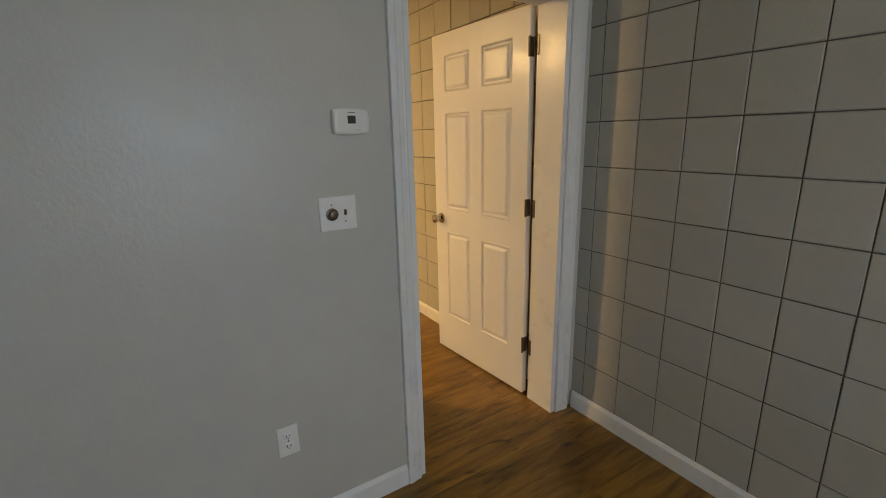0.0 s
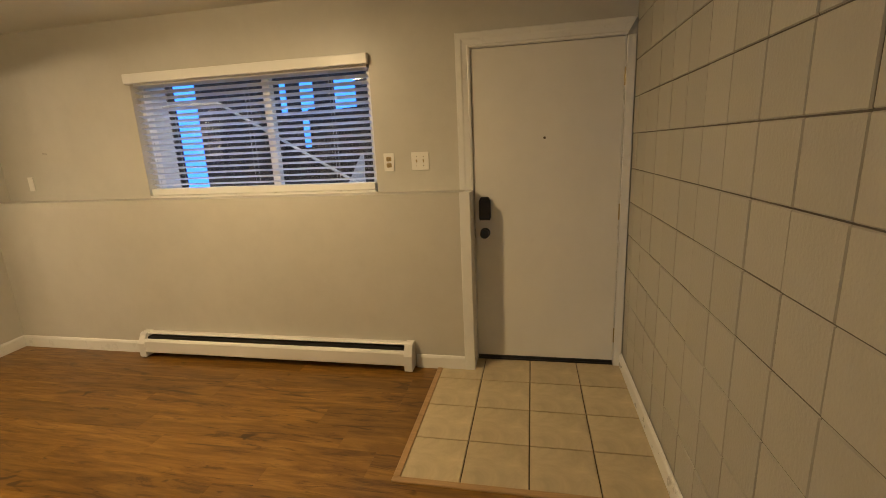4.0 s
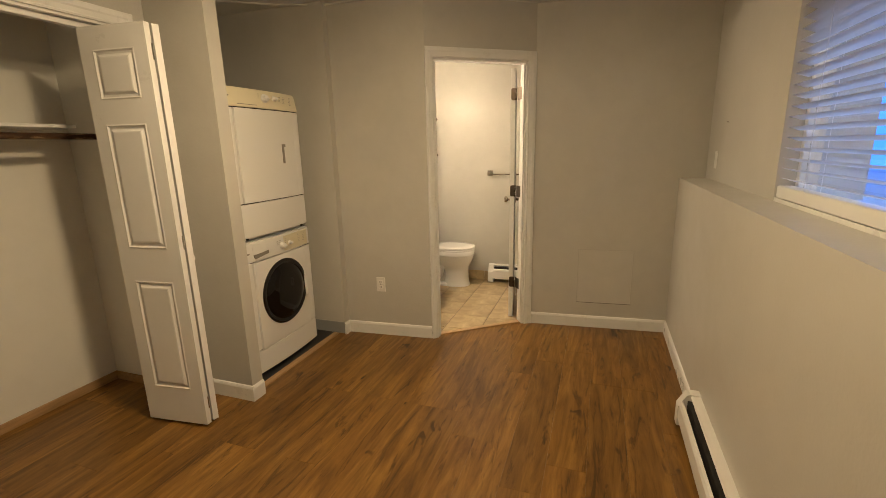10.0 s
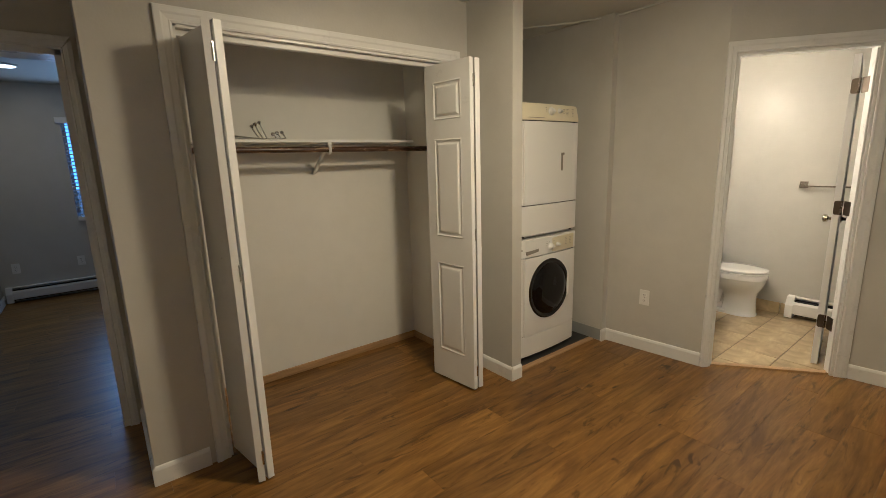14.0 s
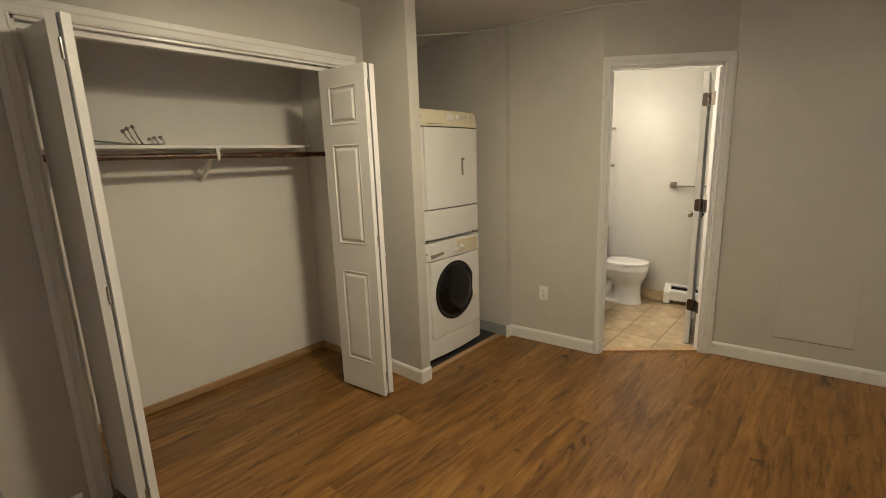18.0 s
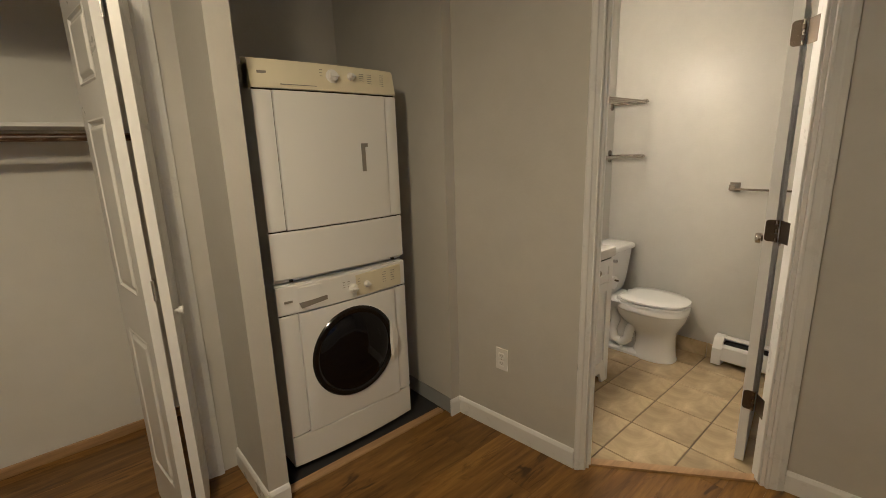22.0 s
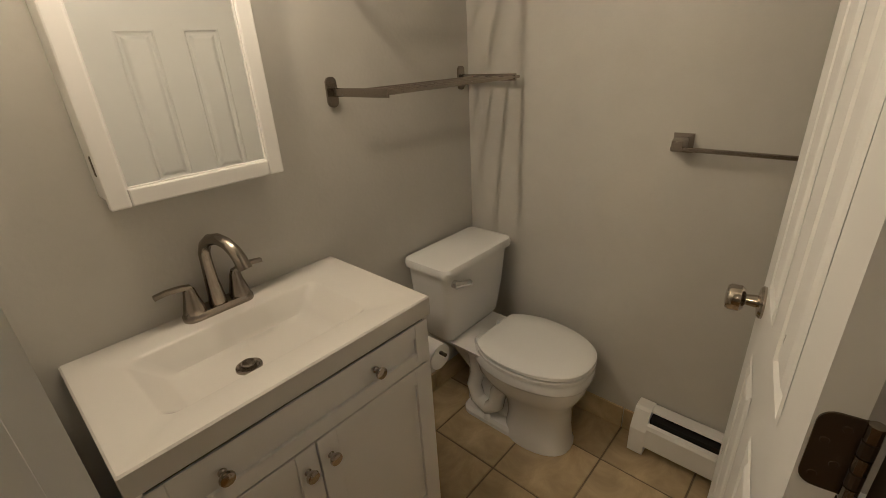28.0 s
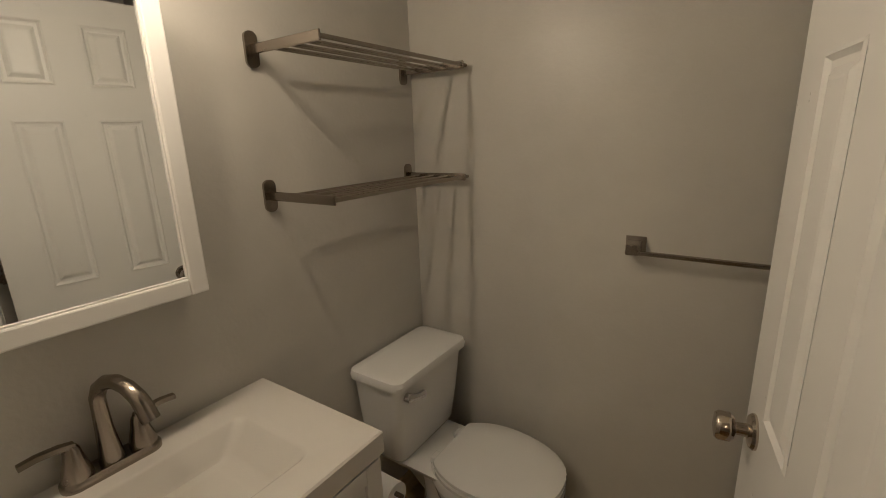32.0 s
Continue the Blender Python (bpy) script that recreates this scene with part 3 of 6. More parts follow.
# ---- door casings ----
def casing(name, m, width, height, w=0.066, proud=0.018, sides="lr", label="white painted door casing with a moulded profile", z0=0.0, wl=None, wr=None):
    """Moulded trim round an opening of that size; local x along the wall, y out of it."""
    ob = tagged(new(name), label, "door casing", "", "structure")
    ob.matrix_basis = m

    def prof(w):
        return [(0, 0), (0, proud * 0.55), (w * 0.12, proud * 0.75), (w * 0.2, proud * 0.62), (w * 0.5, proud * 0.78), (w * 0.62, proud), (w * 0.94, proud), (w, proud * 0.85), (w, 0)]
    wl, wr = wl or w, wr or w
    if "l" in sides:
        p = prof(wl)
        part("trim", loft([[(-a, b_, z0) for a, b_ in p], [(-a, b_, height + a) for a, b_ in p]]), TRIM, ob)
    if "r" in sides:
        p = prof(wr)
        part("trim", loft([[(width + a, b_, z0) for a, b_ in p], [(width + a, b_, height + a * w / wr) for a, b_ in p]]), TRIM, ob)
    if "t" in sides or True:
        p, pr = prof(w), prof(wr)
        part("trim", loft([[(-a * wl / w, b_, height + a) for a, b_ in p], [(width + a * wr / w, b_, height + a) for a, b_ in p]]), TRIM, ob)
    return ob


def jamb(name, m, width, height, depth, thick=0.02):
    """Lining of an opening with a stop bead; local y runs into the wall."""
    ob = tagged(new(name), "white painted door jamb", "door jamb", "", "structure")
    ob.matrix_basis = m
    part("jamb_side", box(-0.001, thick, 0, depth, 0, height), TRIM, ob)
    part("jamb_side", box(width - thick, width + 0.001, 0, depth, 0, height), TRIM, ob)
    part("jamb_head", box(0, width, 0, depth, height - thick, height + 0.001), TRIM, ob)
    return ob


# bedroom doorway: south side (bedroom) and north side (passage)
casing("door_casing_bedroom", pose(1.83, YT0, 0, 0, 0, 180), 0.83, 2.045, 0.062, wl=0.082)
casing("door_casing_passage", pose(1.0, YT1, 0), 0.83, 2.045, 0.062, wl=0.047)
_bj = jamb("door_jamb_bedroom", pose(1.0, YT0 + 0.002, 0), 0.83, 2.045, YT1 - YT0 - 0.004, 0.027)
# closet opening
casing("closet_casing", pose(-0.91, YC, 0), 1.52, 2.06, 0.066)
jamb("closet_jamb", pose(-0.91, YC - 0.098, 0), 1.52, 2.06, 0.096, 0.012)
# bathroom doorway
_ang = math.degrees(math.atan2(A1[1] - A2[1], A1[0] - A2[0]))
BD = Matrix.Translation((*A2, 0)) @ pose(0, 0, 0, 0, 0, _ang)
BW = _o1 - _o0
casing("door_casing_bath", BD @ pose(_dl - _o1, 0, 0), BW, 2.04, 0.066, wr=0.052)
jamb("door_jamb_bath", BD @ pose(_dl - _o0, -0.002, 0, 0, 0, 180), BW, 2.04, 0.076, 0.015)
_st = tagged(new("door_stop_bath"), "white painted door stop bead", "trim", "", "structure")
_st.matrix_basis = BD @ pose(_dl - _o1, 0, 0)
part("stop_bead", box(0.0155, 0.025, -0.038, -0.008, BF + 0.004, 2.015, 0.002), TRIM, _st)
part("stop_bead", box(BW - 0.025, BW - 0.0155, -0.038, -0.008, BF + 0.004, 2.015, 0.002), TRIM, _st)
# front door
casing("door_casing_front", pose(1.0, YN_UP, 0) @ pose(0.9, 0, 0, 0, 0, 180), 0.9, 2.045, 0.088, proud=0.02, z0=LEDGE + 0.002, sides="r", wl=0.05)
_fc = tagged(new("door_casing_front_lower"), "flat white boards covering the wall end beside the door", "door casing", "", "structure")
part("trim", box(0.932, 0.999, YN_LOW - 0.016, YN_LOW + 0.001, 0, LEDGE + 0.004, 0.003), TRIM, _fc)
part("trim", box(0.946, 0.999, YN_LOW + 0.002, YN_UP - 0.001, 0, LEDGE, 0.002), TRIM, _fc)
part("trim", box(1.902, 1.95, YN_UP - 0.02, YN_UP + 0.001, 0, 2.04, 0.003), TRIM, _fc)
_fj = tagged(new("door_jamb_front"), "white painted front door jamb", "door jamb", "", "structure")
part("jamb_side", box(0.99, 1.003, YN_UP, YN_UP + 0.2, 0, 2.045), TRIM, _fj)
part("jamb_side", box(1.897, 1.912, YN_UP, YN_UP + 0.2, 0, 2.045), TRIM, _fj)
part("jamb_head", box(1.0, 1.9, YN_UP, YN_UP + 0.2, 2.042, 2.055), TRIM, _fj)


# ---- doors ----
def panel_face(bm, x0, x1, z0, z1, y, s):
    """A moulded panel standing in a groove, on the face at y that looks along s."""
    def rect(i, d):
        return [(x0 + i, y + s * d, z0 + i), (x1 - i, y + s * d, z0 + i), (x1 - i, y + s * d, z1 - i), (x0 + i, y + s * d, z1 - i)]
    rings = [rect(0.0, 0.0005), rect(0.006, 0.003), rect(0.013, -0.004), rect(0.022, -0.005), rect(0.034, 0.003), rect(0.04, 0.004)]
    vs = [[bm.verts.new(p) for p in r] for r in rings]
    for a, b_ in zip(vs, vs[1:]):
        for i in range(4):
            bm.faces.new((a[i], a[(i + 1) % 4], b_[(i + 1) % 4], b_[i]))
    bm.faces.new(vs[-1])


def leaf(name, m, width, height, thick, columns, rows, label, category, group="", faces=(1, -1)):
    """A moulded door leaf: local x from the hinge, y through it. columns and rows: (start, end) of the panels."""
    ob = thing(name, m, label, category, group)
    bm = bmesh.new()
    xs = sorted({0.0, width, *[v for c in columns for v in c]})
    zs = sorted({0.0, height, *[v for r in rows for v in r]})
    for s in (1, -1):
        y = thick if s > 0 else 0.0
        for i in range(len(xs) - 1):
            for j in range(len(zs) - 1):
                hole = s in faces and any(abs(xs[i] - c[0]) < 1e-6 for c in columns) and any(abs(zs[j] - r[0]) < 1e-6 for r in rows)
                if not hole:
                    bm.faces.new([bm.verts.new(p) for p in ((xs[i], y, zs[j]), (xs[i + 1], y, zs[j]), (xs[i + 1], y, zs[j + 1]), (xs[i], y, zs[j + 1]))])
    for a, b_ in (((0, 0), (0, 1)), ((1, 0), (1, 1))):
        x = width * a[0]
        bm.faces.new([bm.verts.new(p) for p in ((x, 0, 0), (x, thick, 0), (x, thick, height), (x, 0, height))])
    for z in (0, height):
        bm.faces.new([bm.verts.new(p) for p in ((0, 0, z), (width, 0, z), (width, thick, z), (0, thick, z))])
    bmesh.ops.remove_doubles(bm, verts=bm.verts, dist=1e-5)
    part("slab", bm, DOORW, ob)
    for s in faces:
        for c in columns:
            for r in rows:
                pb = bmesh.new()
                panel_face(pb, c[0], c[1], r[0], r[1], thick if s > 0 else 0.0, s)
                part("door_panel", pb, DOORW, ob)
    return ob


def rounded_plate(y0, y1, z0, z1, r, n=5):
    """Outline of a hinge leaf, square at the knuckle and rounded at the far corners."""
    pts = [(y0, z0)]
    for cy, cz, a0 in ((y1 - r, z0 + r, -90), (y1 - r, z1 - r, 0)):
        pts += [(cy + r * math.cos(radians(a0 + 90 * k / n)), cz + r * math.sin(radians(a0 + 90 * k / n))) for k in range(n + 1)]
    return pts + [(y0, z1)]


def knob(parent, x, y, z, s, material=None, r=0.027, name="knob"):
    """A round door knob on a rose, looking along local y times s."""
    bm = disc_stack([(0, 0.033), (s * 0.004, 0.033), (s * 0.009, 0.029), (s * 0.012, 0.013), (s * 0.03, 0.011), (s * 0.034, r * 0.8), (s * 0.04, r), (s * 0.058, r), (s * 0.064, r * 0.85), (s * 0.066, r * 0.4)], "y", 24, (x, y, z))
    return part(name, bm, material or PULLM, parent, "brushed nickel door knob", True)


SIX = lambda w: [(0.115, w / 2 - 0.05), (w / 2 + 0.05, w - 0.115)]
ROWS6 = [(0.25, 0.84), (0.985, 1.575), (1.69, 1.90)]
# bedroom door, standing open along the block wall
_m = pose(1.833, 2.148, 0.012, 0, 0, 93.2)
bedroom_door = leaf("door_1", _m, 0.806, 2.02, 0.035, SIX(0.806), ROWS6, "white six-panel interior door standing open", "door")
knob(bedroom_door, 0.748, 0.035, 0.918, 1)
knob(bedroom_door, 0.748, 0.0, 0.918, -1)
part("latch_plate", box(0.8055, 0.8072, 0.006, 0.029, 0.888, 0.948), NICKEL, bedroom_door)
for _z in (0.30, 1.07, 1.84):
    _hg = part("hinge", tube([(-0.003, 0.041, _z - 0.045), (-0.003, 0.041, _z + 0.045)], 0.0062, 12), HINGE, bedroom_door, "worn metal hinge")
    part("hinge_leaf", box(-0.0018, 0.0002, 0.006, 0.038, _z - 0.0445, _z + 0.0445, 0.0006), HINGE, _hg)
    part("hinge_leaf", box(0.8005, 0.8034, YT1 - YT0 - 0.021, YT1 - YT0 - 0.006, _z - 0.0325, _z + 0.0565, 0.0006), HINGE, _bj, "worn metal hinge leaf on the jamb")
# bathroom door, opened inwards
_h = Vector((-2.745, 4.418))
_a = 189.0
bath_door = leaf("door_2", pose(_h.x, _h.y, BF + 0.012, 0, 0, _a), 0.612, 1.99, 0.035, SIX(0.612), ROWS6, "white six-panel bathroom door opened inwards", "door")
knob(bath_door, 0.542, 0.035, 0.935, 1)
knob(bath_door, 0.542, 0.0, 0.935, -1)
part("latch_plate", box(0.6115, 0.6132, 0.006, 0.029, 0.90, 0.96), NICKEL, bath_door)
for _z in (0.308, 1.068, 1.805):
    _pl = [(y, z + _z) for y, z in rounded_plate(-0.004, 0.032, -0.0445, 0.0445, 0.014)]
    _hg = part("hinge", loft([[(x, y, z) for y, z in _pl] for x in (0.0005, -0.0022)]), HINGE, bath_door, "dark worn hinge leaf with rounded corners")
    for _k in range(5):
        part("knuckle", tube([(-0.005, -0.006, _z - 0.0455 + 0.0184 * _k), (-0.005, -0.006, _z - 0.0285 + 0.0184 * _k)], 0.0064, 12), HINGE if _k % 2 else NICKEL, _hg)
    for _y, _q in ((0.010, 0.03), (0.022, 0.012), (0.010, -0.012), (0.022, -0.03)):
        part("screw", disc_stack([(-0.0020, 0.0042), (-0.0030, 0.0036), (-0.0031, 0.001)], "x", 10, (0, _y, _z + _q)), HINGE, _hg)
    _jl = part("hinge", box(0.0, 0.0022, -0.118, -0.05, -0.0445, 0.0445, 0.0008), HINGE, _st, "dark worn hinge leaf on the jamb")
    _jl.matrix_basis = pose(0.0155, 0, BF + 0.012 + _z)

# front door
front = thing("front_door", pose(1.004, YN_UP + 0.004, 0.012), "smooth white front door with black keypad lock, closed", "door")
part("slab", box(0, 0.892, 0.0, 0.045, 0, 2.027, 0.002), SHUT, front)
part("door_sweep", box(0, 0.892, -0.004, 0.004, -0.004, 0.02), BLACK, front, "black rubber door sweep")
bm = loft([[(x, y, z) for x, z in ((0.034, 0.98), (0.1, 0.98), (0.105, 1.0), (0.105, 1.105), (0.09, 1.13), (0.044, 1.13), (0.03, 1.105), (0.03, 1.0))] for y in (0.0, -0.026)])
lock = part("keypad_lock", bm, BLACK, front, "black electronic keypad deadbolt")
part("lock_cover", box(0.042, 0.094, -0.031, -0.025, 0.995, 1.11, 0.004), BLACK, lock)
knob(front, 0.066, 0.0, 0.893, -1, BLACK, 0.029)
part("peephole", disc_stack([(0, 0.008), (-0.004, 0.007), (-0.005, 0.004)], "y", 16, (0.444, 0, 1.485)), HINGE, front)
for _z in (0.2, 1.02, 1.81):
    part("hinge", tube([(0.897, -0.004, _z - 0.05), (0.897, -0.004, _z + 0.05)], 0.006, 10), BRASSY, front, "brassy hinge knuckle")
part("strike", box(-0.004, 0.0, -0.003, 0.02, 0.86, 0.92), HINGE, front)
solid("front_threshold", box(1.003, 1.897, YN_UP - 0.01, YN_UP + 0.2, 0.0, 0.013, 0.004), BLACK, "dark metal front door threshold", "trim")
solid("front_outer_door", box(0.99, 1.91, YN_UP + 0.21, YN_UP + 0.23, 0, 2.06), SHUT, "outer face behind the front door", "wall")

# closet bifold doors
BCOL, BROW = [(0.075, 0.285)], [(0.2, 0.80), (0.97, 1.57), (1.68, 1.90)]


def bifold(pivot, knuckle, end, label, flip, knob_out=False):
    """Two hinged leaves: pivot at the jamb, knuckle out in the room, end in the track."""
    obs = []
    for i, (p, q) in enumerate(((pivot, knuckle), (knuckle, end))):
        d = Vector(q) - Vector(p)
        a = math.degrees(math.atan2(d.y, d.x))
        side = Vector((-d.y, d.x)).normalized() * 0.007
        obs.append(leaf("bifold_leaf", pose(p[0] + side.x, p[1] + side.y, 0.015, 0, 0, a), d.length - 0.003, 2.0, 0.03, [(0.07, d.length - 0.073)], BROW, label, "bifold door", "closet bifold leaves", faces=(flip,)))
    for z in (0.12, 1.0, 1.88):
        part("hinge", tube([(0.002, 0.0, z - 0.035), (0.002, 0.0, z + 0.035)], 0.006, 8), CHROME, obs[1], "small steel leaf hinge")
    if knob_out:
        w = (Vector(knuckle) - Vector(pivot)).length
        part("pull_knob", disc_stack([(0.03, 0.008), (0.042, 0.007), (0.048, 0.014), (0.058, 0.014), (0.06, 0.008)], "y", 16, (w - 0.06, 0, 0.9)), DOORW, obs[0], "small white pull knob", True)
    return obs


bifold((-0.885, 2.745), (-0.797, 3.132), (-0.755, 2.76), "white three-panel bifold closet leaf, folded open", 1, True)
bifold((0.59, 2.745), (0.525, 3.115), (0.455, 2.755), "white bifold closet leaf with a plain back, folded open", 1)
solid("closet_track", box(-0.898, 0.598, YC - 0.07, YC - 0.035, 2.022, 2.047, 0.002), DOORW, "white metal bifold track", "trim")


# ---- windows ----
def sash_window(name, m, w, h, label, split=0.5):
    """A white vinyl slider: local x along, y outwards, z up from the sill."""
    ob = tagged(new(name), label, "window", "", "structure")
    ob.matrix_basis = m
    f = 0.032
    for a in ((0, f, 0, h), (w - f, w, 0, h)):
        part("window_frame", box(a[0], a[1], 0, 0.07, a[2], a[3], 0.003), DOORW, ob)
    part("window_frame", box(f, w - f, 0, 0.07, 0, f, 0.003), DOORW, ob)
    part("window_frame", box(f, w - f, 0, 0.07, h - f, h, 0.003), DOORW, ob)
    c = w * split
    part("mullion", box(c - 0.028, c + 0.028, 0.005, 0.06, f, h - f, 0.003), DOORW, ob)
    for a, b_, y in ((f, c - 0.028, 0.02), (c + 0.028, w - f, 0.04)):
        p = part("pane", box(a, b_, y, y + 0.004, f, h - f), GLASS, ob)
        p.visible_shadow = False
    return ob


def blinds(name, m, w, h, label, tilt, n, vy=0.0, side=(0.002, 0.045), cords=(0.15, 0.5, 0.85)):
    """Faux-wood blind: local x along, y out of the wall into the room, z down from the top as negative."""
    ob = thing(name, m, label, "window blind")
    part("valance", box(-side[0], w + side[1], vy, vy + (0.035 if vy else 0.07), -0.062, 0.004, 0.006, 2), DOORW, ob)
    part("headrail", box(0.002, w - 0.002, -0.03, 0.04 if vy else 0.0, -0.075 if vy else -0.05, -0.038 if vy else -0.005), DOORW, ob)
    pitch = (h - 0.062 - 0.055) / n
    c, s = math.cos(radians(tilt)), math.sin(radians(tilt))
    bm = bmesh.new()
    prof = []
    for u, q in ((-0.025, 0.0), (-0.013, 0.0022), (0.0, 0.003), (0.013, 0.0022), (0.025, 0.0), (0.013, -0.0006), (0.0, 0.0002), (-0.013, -0.0006)):
        prof.append((u * c - q * s, u * s + q * c))
    me = None
    for k in range(n):
        z = -0.062 - pitch * (k + 0.5)
        if me is None:
            slat = part("slat", loft([[(x, y + 0.0, z_) for y, z_ in prof] for x in (0.004, w - 0.004)]), SLAT, ob, "white faux-wood slat")
            slat.location = (0, 0.02, z)
            me = slat.data
        else:
            o = new("slat", me)
            o.parent, o.location = ob, (0, 0.02, z)
    part("bottom_rail", box(0.0, w, -0.008, 0.048, -h, -h + 0.05, 0.006, 2), DOORW, ob)
    for f in cords:
        for y in (-0.004, 0.045):
            part("ladder_cord", tube([(w * f, y, -0.06), (w * f, y, -h + 0.03)], 0.0011, 5, False), SLAT, ob)
    return ob


WX0, WX1, WZ0, WZ1 = -1.46, 0.335, LEDGE + 0.012, 2.03
sash_window("window_1", pose(WX0, YN_UP + 0.07, WZ0), WX1 - WX0, WZ1 - WZ0, "white vinyl sliding window above the heater", 0.57)
_wl = WX1 - 0.004 - (WX0 + 0.016)
blinds("window_blind", pose(WX1 - 0.004, YN_UP + 0.05, 2.066, 0, 0, 180), _wl, 0.858, "white faux-wood horizontal blind, slats open", 19, 18, 0.053, (0.022, 0.034))
solid("window_sill", box(WX0, WX1, YN_UP + 0.002, YN_UP + 0.07, WZ0 - 0.012, WZ0 + 0.004), TRIM, "white window stool inside the reveal", "window sill")
sash_window("window_2", pose(1.17, -1.93, 0.87, 0, 0, 180), 1.415, 1.18, "white vinyl bedroom window", 0.5)
blinds("bedroom_blind", pose(-0.245, -1.795, 2.06), 1.415, 1.19, "white slatted bedroom blind, slats open", -14, 26)

# ---- yard outside the window ----
solid("ground", box(-60, 60, 6.1, 120, -0.3, 0.85), SOIL, "dim ground outside the basement window", "ground")
solid("ground_base", box(-70, 70, -125, 125, -0.6, -0.3), SOIL, "dim ground all round the house", "ground")
solid("ground_south", box(-60, 60, -120, -2.1, -0.3, 0.3), SOIL, "dim yard outside the bedroom", "ground")
SIDING = paint("pale_siding", (0.62, 0.66, 0.72), 0.6, 30, 0.003, 0.4, 0.08)
SNOW = paint("pale_concrete", (0.72, 0.74, 0.77), 0.8, 30, 0.004, 0.5, 0.15)
solid("well_slab", box(-9, 4, 6.1, 8.5, 0.85, 1.02, 0.01), SNOW, "pale concrete slab outside the window", "pavement")
# added glowing panel stands in for the sky and a pale sky-lit wall
solid("backdrop", box(-16, 12, 8.6, 8.7, 0.5, 3.6), emit("dusk_glow", (0.035, 0.165, 0.66), 3.3), "plain glowing blue backdrop beyond the yard", "sky")
solid("backdrop_south", box(-30, 30, -30.1, -30.0, -1, 16), emit("dusk_glow_south", (0.16, 0.40, 0.85), 1.9), "plain glowing blue backdrop beyond the yard", "sky")
solid("window_reveal", box(WX0 + 0.001, WX0 + 0.014, YN_UP + 0.142, YN_UP + 0.305, WZ0, WZ1), SIDING, "pale outer lining of the window opening", "window reveal")
rail = thing("outdoor_handrail", pose(0, 6.03, 0), "dark metal handrail just outside the window", "handrail")
part("rail", tube([(-1.75, 0, 1.87), (-0.97, 0, 1.87), (-0.93, 0, 1.85), (0.30, 0, 1.12)], 0.011, 8), SIDING, rail, smooth=True)
for _x, _z in ((-1.7, 1.87), (0.28, 1.14)):
    part("post", box(_x - 0.012, _x + 0.012, -0.012, 0.012, 0.85, _z, 0.002), SIDING, rail)
fence = thing("yard_fence", pose(-2.37, 7.55, 0.95), "dark tall board fence with gaps behind the yard", "fence")
_r = random.Random(4)
# openings cut to stand in for bright patches: x from, x to, z from, z to
_gaps = ((1.03, 1.10, 0.96, 1.28), (1.26, 1.43, 0.97, 1.29), (1.25, 1.39, 0.585, 0.88), (1.69, 1.95, 0.99, 1.29), (1.02, 1.08, 0.35, 0.52))
for _i in range(75):
    _x = _i * 0.08
    _h = 1.9 + _r.uniform(-0.1, 0.08)
    _cut = sorted((a, b_) for x0, x1, a, b_ in _gaps if x0 < _x + 0.04 < x1)
    _z = 0.0
    for _a, _b2 in _cut + [(_h, _h)]:
        part("board", box(_x, _x + 0.077, 0, 0.025, _z, _a + _r.uniform(-0.03, 0.02) * (_a < _h), 0.003), DECK, fence)
        _z = _b2
for _z in (0.3, 1.35):
    part("rail", box(0, 6.0, 0.03, 0.08, _z, _z + 0.09, 0.004), DECK, fence)
post = thing("yard_post", pose(-1.84, 6.175, 0.85, 0, 0, 145.6), "flat dark post just outside the window", "post")
part("shaft", box(-0.11, 0.11, -0.012, 0.012, 0, 1.6, 0.002), DECK, post)
part("base_plate", box(-0.14, 0.14, -0.04, 0.04, 0.165, 0.175, 0.002), DECK, post)
post2 = thing("yard_post", pose(-2.25, 7.0, 0.85), "square dark post before the board fence", "post")
part("shaft", box(-0.045, 0.045, -0.045, 0.045, 0, 1.9, 0.004), DECK, post2)
part("base_plate", box(-0.08, 0.08, -0.08, 0.08, 0.165, 0.178, 0.002), DECK, post2)
tarp = thing("folded_tarp", pose(-0.52, 7.45, 1.02), "pale tarpaulin leaning on the fence", "tarpaulin")
part("sheet", loft([[(-0.12, y, 0.0), (0.13, y, 0.0), (0.13, y + 0.03, 0.42), (0.11, y + 0.03, 0.43)] for y in (0.0, 0.02)]), SNOW, tarp)
pile = thing("lumber_pile", pose(-1.2, 6.6, 1.02), "low pile of weathered boards on the slab", "lumber")
for _i in range(5):
    part("board", box(0.08 * _i, 2.3 - 0.1 * _i, 0.06 * (_i % 2), 0.14 + 0.06 * (_i % 2), 0.035 * _i, 0.035 * _i + 0.033, 0.003), DECK if _i % 2 else SNOW, pile)


